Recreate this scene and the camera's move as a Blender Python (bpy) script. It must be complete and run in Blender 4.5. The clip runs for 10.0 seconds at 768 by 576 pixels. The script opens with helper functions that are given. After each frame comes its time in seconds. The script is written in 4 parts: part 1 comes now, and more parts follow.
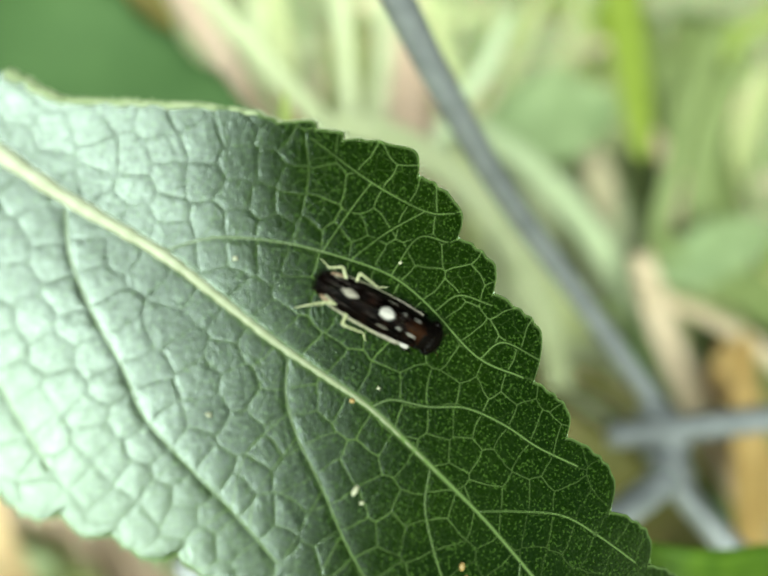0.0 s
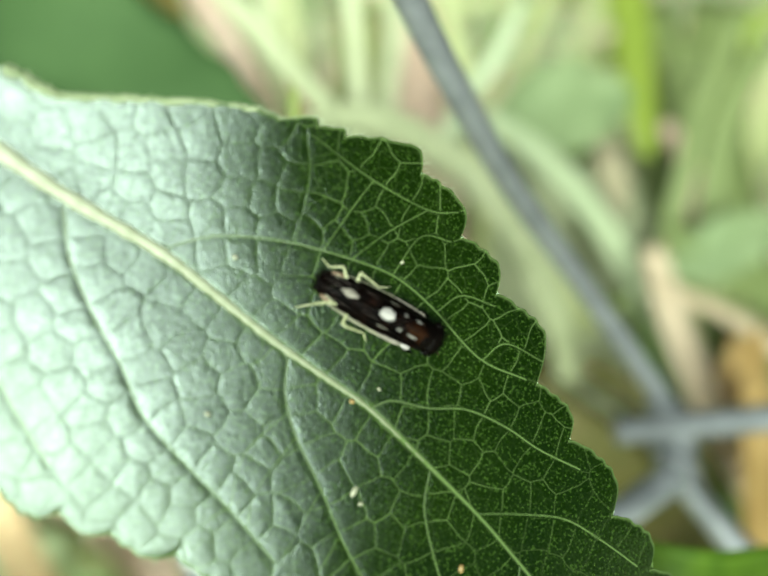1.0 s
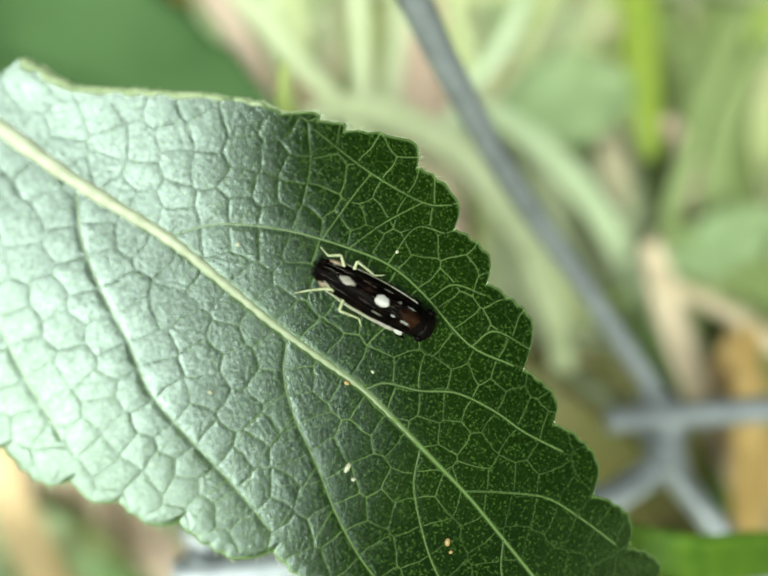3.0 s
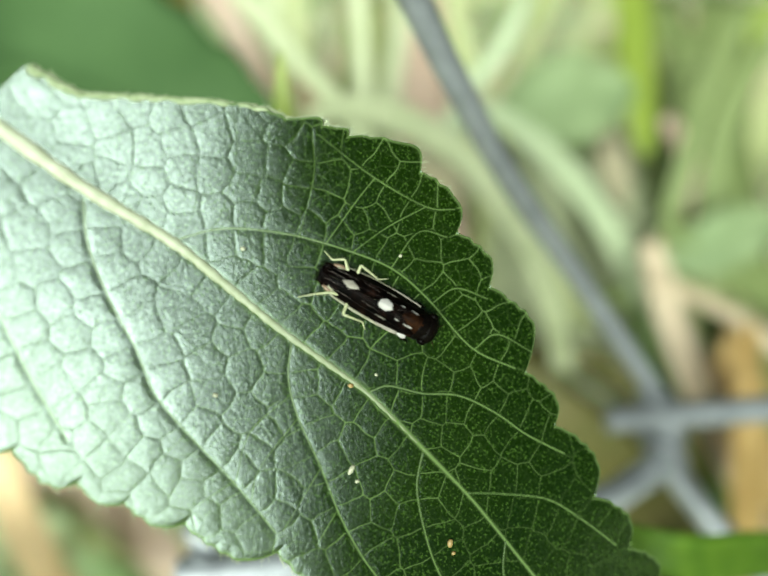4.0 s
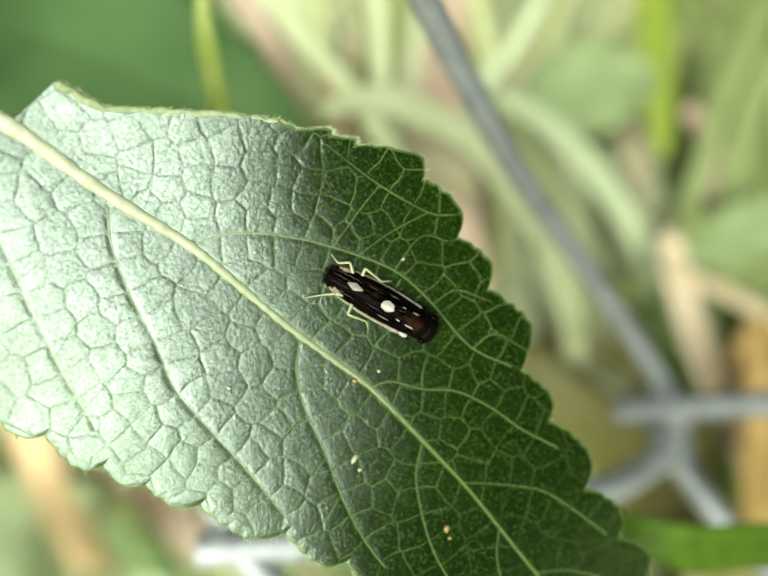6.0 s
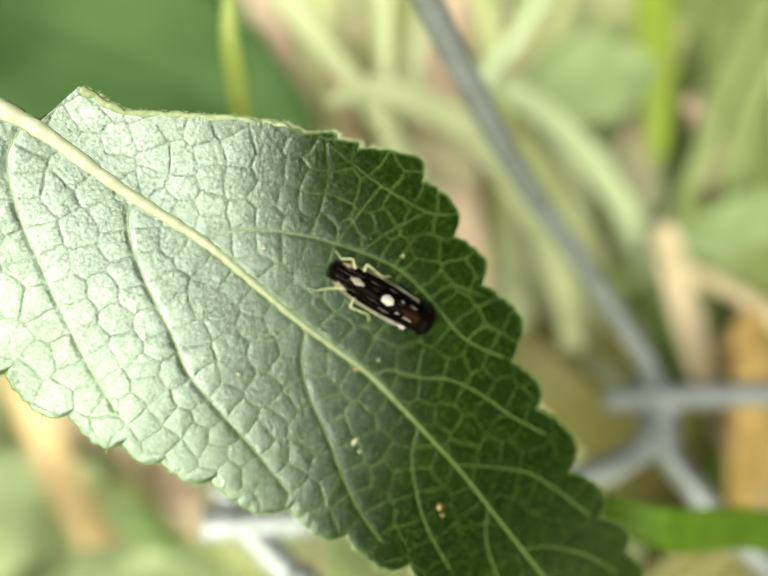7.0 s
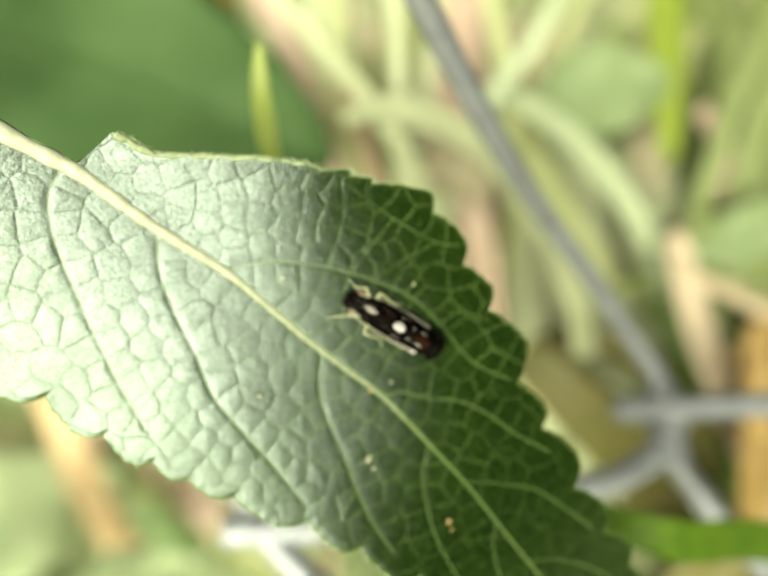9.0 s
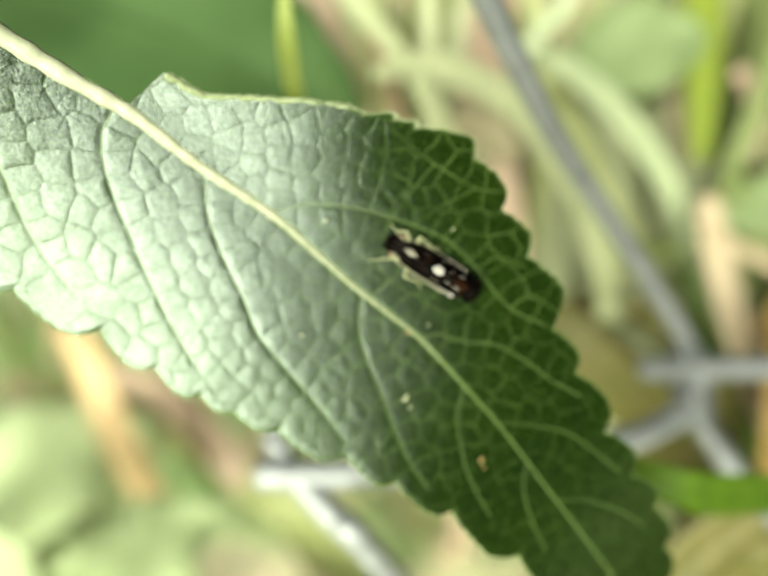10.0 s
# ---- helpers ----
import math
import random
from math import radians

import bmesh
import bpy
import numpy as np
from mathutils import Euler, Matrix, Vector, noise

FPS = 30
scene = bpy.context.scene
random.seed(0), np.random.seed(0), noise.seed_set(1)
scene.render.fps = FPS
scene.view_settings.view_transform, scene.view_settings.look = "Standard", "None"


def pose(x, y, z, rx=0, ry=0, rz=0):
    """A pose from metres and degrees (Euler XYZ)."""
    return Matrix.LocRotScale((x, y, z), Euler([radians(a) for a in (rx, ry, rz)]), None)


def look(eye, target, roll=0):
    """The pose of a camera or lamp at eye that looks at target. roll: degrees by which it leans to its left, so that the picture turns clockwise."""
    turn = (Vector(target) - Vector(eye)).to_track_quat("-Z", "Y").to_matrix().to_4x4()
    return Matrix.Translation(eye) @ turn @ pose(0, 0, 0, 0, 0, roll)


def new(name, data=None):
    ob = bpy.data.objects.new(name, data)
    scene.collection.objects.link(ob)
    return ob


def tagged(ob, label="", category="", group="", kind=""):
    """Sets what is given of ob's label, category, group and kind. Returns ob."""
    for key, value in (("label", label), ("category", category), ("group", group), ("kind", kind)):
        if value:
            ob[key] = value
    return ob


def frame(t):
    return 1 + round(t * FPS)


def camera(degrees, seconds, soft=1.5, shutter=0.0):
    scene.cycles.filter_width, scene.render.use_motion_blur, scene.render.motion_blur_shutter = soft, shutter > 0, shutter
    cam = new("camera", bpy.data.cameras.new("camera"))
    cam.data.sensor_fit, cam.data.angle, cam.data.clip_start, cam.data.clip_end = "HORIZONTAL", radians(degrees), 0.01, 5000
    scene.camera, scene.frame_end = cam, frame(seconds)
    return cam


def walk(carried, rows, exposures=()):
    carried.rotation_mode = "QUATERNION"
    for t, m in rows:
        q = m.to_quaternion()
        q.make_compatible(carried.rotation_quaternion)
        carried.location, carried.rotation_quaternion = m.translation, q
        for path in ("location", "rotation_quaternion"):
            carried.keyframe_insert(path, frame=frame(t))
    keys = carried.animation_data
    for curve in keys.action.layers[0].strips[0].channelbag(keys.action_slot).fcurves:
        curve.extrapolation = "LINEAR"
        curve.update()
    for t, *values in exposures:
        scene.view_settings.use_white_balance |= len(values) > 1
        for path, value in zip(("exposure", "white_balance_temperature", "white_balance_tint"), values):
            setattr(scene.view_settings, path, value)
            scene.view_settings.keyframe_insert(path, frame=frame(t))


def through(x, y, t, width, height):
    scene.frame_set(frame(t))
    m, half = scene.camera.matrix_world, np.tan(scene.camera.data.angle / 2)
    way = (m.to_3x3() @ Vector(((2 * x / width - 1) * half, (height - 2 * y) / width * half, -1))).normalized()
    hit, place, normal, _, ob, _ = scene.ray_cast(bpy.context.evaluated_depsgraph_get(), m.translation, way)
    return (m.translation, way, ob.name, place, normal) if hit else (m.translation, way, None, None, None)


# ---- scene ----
# ---- camera ----
MM = 0.001
PATH = [
    (0, 0, 0, 250, 50, 0, -0),
    (0.5, -0.088, 0.238, 250.118, 49.3, -0.329, 0.146),
    (1, 0.298, 0.453, 250.144, 48.772, 0.247, 1.17),
    (1.2, 0.405, 0.406, 250.233, 48.448, 0.152, 1.434),
    (1.35, 0.653, 0.296, 250.441, 47.694, -0.069, 2.048),
    (1.5, 1.009, 0.139, 250.738, 46.616, -0.386, 2.925),
    (2, 0.634, -0.307, 251.027, 47.626, 0.184, 2.385),
    (2.5, 0.625, -0.298, 250.769, 47.746, -0.154, 2.097),
    (4, 0.412, -0.292, 251.025, 47.5, -0.405, 1.952),
    (4.5, 0.756, -0.693, 252.137, 47.643, 1.205, 3.266),
    (5, 0.688, -0.744, 252.233, 47.634, 1.025, 3.108),
    (5.5, 0.926, -0.409, 251.945, 46.913, 0.876, 3.435),
    (7, 1.162, -1.309, 253.642, 44.027, 0.054, 4.606),
    (7.5, 1.211, -1.35, 253.693, 44.329, 0.039, 4.509),
    (8, 1.14, -1.274, 253.834, 44.35, -0.126, 4.445),
    (8.5, 1.485, -1.358, 255.502, 43.899, 1.497, 5.839),
    (9, 1.281, -1.468, 255.343, 44.067, 1.17, 5.487),
    (9.2, 1.25, -1.5, 255.322, 43.99, 1.213, 5.545),
    (9.3, 1.149, -1.604, 255.256, 43.738, 1.354, 5.732),
    (9.4, 0.955, -1.804, 255.127, 43.255, 1.625, 6.093),
    (9.5, 0.505, -2.268, 254.829, 42.134, 2.253, 6.93),
    (10, 0.541, -2.682, 255.101, 41.061, 1.814, 7.395),
]
cam = camera(66.0, 10.0, soft=1.7)
cam.data.dof.use_dof = True
cam.data.dof.focus_distance = 20.1 * MM
cam.data.dof.aperture_fstop = 20.5
cam.data.dof.aperture_blades = 0
walk(cam, [(t, pose(x * MM, y * MM, z * MM, rx, ry, rz)) for t, x, y, z, rx, ry, rz in PATH],
     exposures=[(0.0, 0.60, 6700, -8.0), (4.5, 0.56, 6600, -4.0), (7.0, 0.63, 7900, -2.0), (8.5, 0.70, 8300, 0.0), (10.0, 0.73, 7900, -3.0)])

# ---- light ----
SUN_TO = Vector((-0.185, -0.832, 0.517)).normalized()
world = bpy.data.worlds.new("sky")
world.use_nodes = True
scene.world = world
wn = world.node_tree
sky = wn.nodes.new("ShaderNodeTexSky")
sky.sky_type = "NISHITA"
sky.sun_disc = False
sky.air_density, sky.dust_density = 0.45, 2.5
sky.sun_elevation = math.asin(SUN_TO.z)
sky.sun_rotation = math.atan2(SUN_TO.x, SUN_TO.y)
wn.links.new(sky.outputs[0], wn.nodes["Background"].inputs[0])
wn.nodes["Background"].inputs[1].default_value = 0.014
sun_data = bpy.data.lights.new("sun", "SUN")
sun_data.energy = 5.0
sun_data.angle = radians(38.0)
sun_data.color = (0.97, 1.0, 0.97)
sun = new("sun", sun_data)
sun.matrix_world = look(SUN_TO * 5, (0, 0, 0))


# ---- materials ----
def material(name):
    m = bpy.data.materials.new(name)
    m.use_nodes = True
    return m, m.node_tree, m.node_tree.nodes["Principled BSDF"]


def node(nt, kind, **settings):
    n = nt.nodes.new(kind)
    for key, value in settings.items():
        n.inputs[key].default_value = value
    return n


def ramp(nt, source, stops):
    r = nt.nodes.new("ShaderNodeValToRGB")
    while len(r.color_ramp.elements) < len(stops):
        r.color_ramp.elements.new(0.5)
    for e, (p, c) in zip(r.color_ramp.elements, stops):
        e.position, e.color = p, (*c, 1)
    nt.links.new(source, r.inputs[0])
    return r.outputs[0]


def coords(nt, scale=1.0):
    tc = nt.nodes.new("ShaderNodeTexCoord")
    mp = node(nt, "ShaderNodeMapping", Scale=(scale, scale, scale))
    nt.links.new(tc.outputs["Object"], mp.inputs[0])
    return mp.outputs[0]


def noise_of(nt, scale, detail=4.0, rough=0.55):
    n = node(nt, "ShaderNodeTexNoise", Scale=scale, Detail=detail, Roughness=rough)
    nt.links.new(coords(nt), n.inputs["Vector"])
    return n.outputs[0]


def bump_of(nt, p, source, distance, strength=0.6):
    b = node(nt, "ShaderNodeBump", Strength=strength, Distance=distance)
    nt.links.new(source, b.inputs["Height"])
    nt.links.new(b.outputs[0], p.inputs["Normal"])
    return b


def mixed(nt, a, b, fac, blend="MIX"):
    m = nt.nodes.new("ShaderNodeMix")
    m.data_type, m.blend_type = "RGBA", blend
    for value, socket in ((fac, m.inputs[0]), (a, m.inputs[6]), (b, m.inputs[7])):
        if isinstance(value, tuple):
            socket.default_value = (*value, 1)
        elif isinstance(value, (int, float)):
            socket.default_value = value
        else:
            nt.links.new(value, socket)
    return m.outputs[2]


def let_light_through(nt, p, color, share):
    """Thin plant tissue: part of the light passes through."""
    tr = nt.nodes.new("ShaderNodeBsdfTranslucent")
    if isinstance(color, tuple):
        tr.inputs[0].default_value = (*color, 1)
    else:
        nt.links.new(color, tr.inputs[0])
    mx = node(nt, "ShaderNodeMixShader", Fac=share)
    nt.links.new(p.outputs[0], mx.inputs[1])
    nt.links.new(tr.outputs[0], mx.inputs[2])
    nt.links.new(mx.outputs[0], nt.nodes["Material Output"].inputs[0])


def leaf_material():
    m, nt, p = material("leaf_blade")
    vein = nt.nodes.new("ShaderNodeAttribute")
    vein.attribute_name = "vein"
    groove = nt.nodes.new("ShaderNodeAttribute")
    groove.attribute_name = "groove"
    patch = noise_of(nt, 220, 3)
    green = ramp(nt, patch, [(0.3, (0.0038, 0.0125, 0.0002)), (0.7, (0.0074, 0.0195, 0.0004))])
    fine = noise_of(nt, 9000, 2)
    # Glints off the fine grain, painted as paler specks in the tissue colour
    glints = ramp(nt, noise_of(nt, 10500, 1), [(0.55, (0.0, 0.0, 0.0)), (0.70, (0.50, 0.50, 0.50))])
    green = mixed(nt, green, (0.065, 0.125, 0.022), glints)
    color = mixed(nt, green, (0.155, 0.235, 0.08), vein.outputs["Fac"])
    nt.links.new(color, p.inputs["Base Color"])
    p.inputs["Roughness"].default_value = 0.6
    p.inputs["Specular IOR Level"].default_value = 0.0
    grain = bump_of(nt, p, noise_of(nt, 7000, 3), 0.009 * MM, 0.9)
    let_light_through(nt, p, mixed(nt, color, (1.6, 2.0, 0.7), 1.0, "MULTIPLY"), 0.15)
    # waxy skin: an even, satin gloss over the tissue
    wax = node(nt, "ShaderNodeBsdfAnisotropic", Roughness=0.28)
    wax.distribution = "BECKMANN"
    wax.inputs["Color"].default_value = (0.84, 1.0, 0.95, 1)
    nt.links.new(grain.outputs[0], wax.inputs["Normal"])
    out = nt.nodes["Material Output"].inputs[0]
    skin = nt.nodes.new("ShaderNodeMixShader")
    shine = ramp(nt, fine, [(0.36, (0.037, 0.037, 0.037)), (0.48, (0.055, 0.055, 0.055)), (0.64, (0.068, 0.068, 0.068))])
    cloud = ramp(nt, noise_of(nt, 700, 3), [(0.3, (0.80, 0.80, 0.80)), (0.7, (1.15, 1.15, 1.15))])
    shine = mixed(nt, shine, cloud, 1.0, "MULTIPLY")
    shine = mixed(nt, shine, (0.014, 0.014, 0.014), groove.outputs["Fac"])
    nt.links.new(shine, skin.inputs[0])
    nt.links.new(out.links[0].from_socket, skin.inputs[1])
    nt.links.new(wax.outputs[0], skin.inputs[2])
    nt.links.new(skin.outputs[0], out)
    return m


def rib_material(name, low, high, tip):
    """Leaf rib: greener towards the tip, with the sheen's falloff put into its colour."""
    m, nt, p = material(name)
    c = ramp(nt, noise_of(nt, 2500, 4), [(0.3, low), (0.7, high)])
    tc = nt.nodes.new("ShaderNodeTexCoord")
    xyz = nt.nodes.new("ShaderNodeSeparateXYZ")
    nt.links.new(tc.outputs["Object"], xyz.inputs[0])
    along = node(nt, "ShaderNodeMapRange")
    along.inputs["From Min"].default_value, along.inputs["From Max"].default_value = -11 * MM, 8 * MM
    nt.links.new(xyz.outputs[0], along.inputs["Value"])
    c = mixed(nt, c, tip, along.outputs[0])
    nt.links.new(c, p.inputs["Base Color"])
    p.inputs["Roughness"].default_value = 0.5
    p.inputs["Specular IOR Level"].default_value = 0.5
    bump_of(nt, p, noise_of(nt, 7000, 3), 0.02 * MM)
    let_light_through(nt, p, c, 0.2)
    return m


def plain_material(name, dark, light, rough=0.6, scale=3000.0, through=0.0, spec=0.5, relief=0.02):
    m, nt, p = material(name)
    c = ramp(nt, noise_of(nt, scale, 4), [(0.3, dark), (0.7, light)])
    nt.links.new(c, p.inputs["Base Color"])
    p.inputs["Roughness"].default_value = rough
    p.inputs["Specular IOR Level"].default_value = spec
    bump_of(nt, p, noise_of(nt, scale * 2, 3), relief * MM)
    if through:
        let_light_through(nt, p, c, through)
    return m


def blade_material(name, low, high, through=0.45):
    """Grass: fine lengthwise streaks and patches, and thin enough to glow against the sun."""
    m, nt, p = material(name)
    mp = node(nt, "ShaderNodeMapping", Scale=(1.0, 1.0, 0.06))
    tc = nt.nodes.new("ShaderNodeTexCoord")
    nt.links.new(tc.outputs["Object"], mp.inputs[0])
    n = node(nt, "ShaderNodeTexNoise", Scale=900.0, Detail=4.0)
    nt.links.new(mp.outputs[0], n.inputs["Vector"])
    c = ramp(nt, n.outputs[0], [(0.3, low), (0.7, high)])
    nt.links.new(c, p.inputs["Base Color"])
    p.inputs["Roughness"].default_value = 0.5
    let_light_through(nt, p, c, through)
    return m


def meadow_material():
    m, nt, p = material("meadow_grass")
    geo = nt.nodes.new("ShaderNodeNewGeometry")
    c = ramp(nt, geo.outputs["Random Per Island"], [
        (0.0, (0.28, 0.45, 0.20)), (0.22, (0.44, 0.62, 0.32)), (0.45, (0.56, 0.70, 0.43)),
        (0.64, (0.68, 0.75, 0.54)), (0.80, (0.80, 0.63, 0.52)), (1.0, (0.64, 0.42, 0.32))])
    c = mixed(nt, c, ramp(nt, noise_of(nt, 25, 3), [(0.3, (0.75, 0.75, 0.75)), (0.7, (1.2, 1.2, 1.15))]), 1.0, "MULTIPLY")
    nt.links.new(c, p.inputs["Base Color"])
    p.inputs["Roughness"].default_value = 0.55
    let_light_through(nt, p, c, 0.55)
    return m


def ground_material():
    m, nt, p = material("ground")
    c = ramp(nt, noise_of(nt, 14, 6), [(0.30, (0.30, 0.42, 0.18)), (0.45, (0.48, 0.60, 0.32)),
                                      (0.58, (0.70, 0.60, 0.46)), (0.72, (0.58, 0.70, 0.42))])
    fine = ramp(nt, noise_of(nt, 160, 5), [(0.3, (0.6, 0.6, 0.6)), (0.7, (1.2, 1.2, 1.2))])
    nt.links.new(mixed(nt, c, fine, 1.0, "MULTIPLY"), p.inputs["Base Color"])
    p.inputs["Roughness"].default_value = 0.95
    bump_of(nt, p, noise_of(nt, 120, 5), 6 * MM)
    return m


def wire_material(name, tone):
    m, nt, p = material(name)
    c = ramp(nt, noise_of(nt, 700, 5), [(0.3, (0.15 * tone, 0.16 * tone, 0.175 * tone)), (0.7, (0.25 * tone, 0.265 * tone, 0.285 * tone))])
    nt.links.new(c, p.inputs["Base Color"])
    p.inputs["Metallic"].default_value = 0.3
    p.inputs["Roughness"].default_value = 0.5
    bump_of(nt, p, noise_of(nt, 1800, 4), 0.05 * MM)
    return m


def wing_material():
    m, nt, p = material("dark_wing")
    c = ramp(nt, noise_of(nt, 2600, 5), [(0.42, (0.0008, 0.0006, 0.0006)), (0.60, (0.003, 0.0015, 0.0011)), (0.76, (0.022, 0.010, 0.007))])
    nt.links.new(c, p.inputs["Base Color"])
    p.inputs["Specular IOR Level"].default_value = 0.025
    p.inputs["Roughness"].default_value = 0.5
    bump_of(nt, p, noise_of(nt, 5000, 4), 0.02 * MM)
    return m


LEAF = leaf_material()
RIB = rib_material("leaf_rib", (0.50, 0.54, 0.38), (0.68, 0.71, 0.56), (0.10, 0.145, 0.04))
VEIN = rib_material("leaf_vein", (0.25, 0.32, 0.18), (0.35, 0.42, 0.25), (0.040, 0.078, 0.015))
DOWN = plain_material("downy_margin", (0.24, 0.32, 0.16), (0.44, 0.50, 0.32), 0.7, 5000, 0.2, 0.2, 0.04)
HAIR = plain_material("leaf_hair", (0.55, 0.62, 0.40), (0.75, 0.80, 0.60), 0.5, through=0.4)
STEM = plain_material("green_stem", (0.10, 0.17, 0.05), (0.20, 0.28, 0.09), 0.55, 400)
WING = wing_material()
BLACK = plain_material("black_cuticle", (0.001, 0.0008, 0.0008), (0.003, 0.002, 0.0015), 0.4, 4000, 0.0, 0.05)
BROWN = plain_material("brown_cuticle", (0.008, 0.004, 0.003), (0.028, 0.011, 0.006), 0.6, 5000, 0.0, 0.15)
WHITE = plain_material("white_spot", (0.32, 0.305, 0.29), (0.40, 0.385, 0.37), 0.55, 5000, 0.0, 0.4, 0.01)
DULL = plain_material("dull_spot", (0.17, 0.155, 0.13), (0.27, 0.25, 0.21), 0.55, 5000, 0.0, 0.3, 0.01)
SHIELD = plain_material("shield_cuticle", (0.003, 0.0015, 0.001), (0.030, 0.011, 0.004), 0.5, 2500, 0.0, 0.05)
WING_VEIN = plain_material("wing_vein", (0.001, 0.001, 0.001), (0.012, 0.008, 0.007), 0.4, 1500, 0.0, 0.1)
GLINT_LINE = plain_material("pale_glint", (0.003, 0.002, 0.002), (0.11, 0.085, 0.075), 0.4, 9000, 0.0, 0.3)
CREAM = plain_material("cream_cuticle", (0.22, 0.22, 0.14), (0.40, 0.39, 0.28), 0.4, 4000, 0.25)
ROSE = plain_material("rose_cuticle", (0.16, 0.10, 0.06), (0.30, 0.22, 0.15), 0.4, 4000, 0.2)
LEG = plain_material("pale_leg", (0.42, 0.45, 0.24), (0.62, 0.64, 0.42), 0.4, 4000, 0.3)
GRAIN = plain_material("pale_grain", (0.35, 0.36, 0.24), (0.6, 0.6, 0.45), 0.35, 4000, 0.2)
CRUMB = plain_material("brown_crumb", (0.22, 0.14, 0.05), (0.42, 0.30, 0.12), 0.5, 4000)
# One wire in three tones: sunlight on the lower-left strands is in the colour
LIT_WIRE, DARK_WIRE, JOINT = wire_material("lit_galvanised_wire", 1.9), wire_material("dark_wire", 1.05), wire_material("dim_wire", 1.1)
PALE_GRASS = blade_material("pale_grass", (0.47, 0.52, 0.31), (0.59, 0.63, 0.41), 0.2)
SOFT_GRASS = blade_material("soft_green_grass", (0.41, 0.46, 0.20), (0.54, 0.58, 0.31), 0.25)
GREEN_GRASS = blade_material("green_grass", (0.24, 0.33, 0.04), (0.37, 0.46, 0.08))
DEEP_GRASS = blade_material("mid_green_grass", (0.17, 0.225, 0.075), (0.25, 0.305, 0.12), 0.3)
OLIVE_GRASS = blade_material("olive_green_grass", (0.055, 0.12, 0.006), (0.095, 0.18, 0.012), 0.3)
SWAY_GRASS = blade_material("olive_pointed_grass", (0.34, 0.42, 0.10), (0.46, 0.54, 0.16))
STRAW = blade_material("straw", (0.56, 0.45, 0.31), (0.72, 0.60, 0.44), 0.2)
BROWN_GRASS = blade_material("olive_brown_grass", (0.11, 0.12, 0.03), (0.20, 0.17, 0.06), 0.2)
PINK_STRAW = blade_material("pink_straw", (0.60, 0.43, 0.33), (0.76, 0.60, 0.48), 0.2)
RED_STRAW = blade_material("red_brown_straw", (0.42, 0.24, 0.17), (0.58, 0.38, 0.28), 0.2)
MIST_GRASS = blade_material("grey_green_grass", (0.38, 0.46, 0.28), (0.48, 0.55, 0.36), 0.2)
HAZE_GRASS = blade_material("olive_meadow_grass", (0.34, 0.39, 0.16), (0.46, 0.49, 0.24), 0.3)
ORANGE_STRAW = blade_material("orange_straw", (0.74, 0.52, 0.28), (0.88, 0.66, 0.40), 0.2)
RUST = blade_material("rusty_straw", (0.42, 0.27, 0.09), (0.58, 0.40, 0.16), 0.25)
DARK_LEAF = plain_material("dark_leaf", (0.042, 0.092, 0.030), (0.085, 0.158, 0.055), 0.7, 60, 0.15, 0.2)
PINK_LEAF = plain_material("pink_leaf", (0.44, 0.40, 0.26), (0.54, 0.48, 0.34), 0.6, 200, 0.3, 0.2)
BROWN_LEAF = plain_material("brown_leaf", (0.24, 0.22, 0.06), (0.36, 0.28, 0.10), 0.6, 200, 0.3, 0.2)
MINT_LEAF = plain_material("mint_leaf", (0.21, 0.29, 0.14), (0.30, 0.38, 0.20), 0.6, 60, 0.3, 0.2)
LIGHT_LEAF = plain_material("light_leaf", (0.56, 0.67, 0.40), (0.74, 0.83, 0.57), 0.6, 60, 0.4, 0.3)
MEADOW, GROUND = meadow_material(), ground_material()


# ---- mesh helpers ----
def mesh_ob(name, verts, faces, mat, parent=None, label="", smooth=True):
    me = bpy.data.meshes.new(name)
    me.from_pydata([tuple(map(float, v)) for v in verts], [], faces)
    me.materials.append(mat)
    if smooth:
        me.polygons.foreach_set("use_smooth", [True] * len(me.polygons))
    me.update()
    ob = new(name, me)
    if parent:
        ob.parent = parent
    if label:
        ob["label"] = label
    return ob


def spline(points, n):
    """n points on a Catmull-Rom curve through the given ones."""
    p = np.array(points, float)
    p = np.vstack([2 * p[0] - p[1], p, 2 * p[-1] - p[-2]])
    out = []
    for s in np.linspace(0, len(p) - 3 - 1e-9, n):
        i, f = int(s), s - int(s)
        a, b, c, d = p[i:i + 4]
        out.append(0.5 * (2 * b + (c - a) * f + (2 * a - 5 * b + 4 * c - d) * f * f + (3 * b - a - 3 * c + d) * f ** 3))
    return np.array(out)


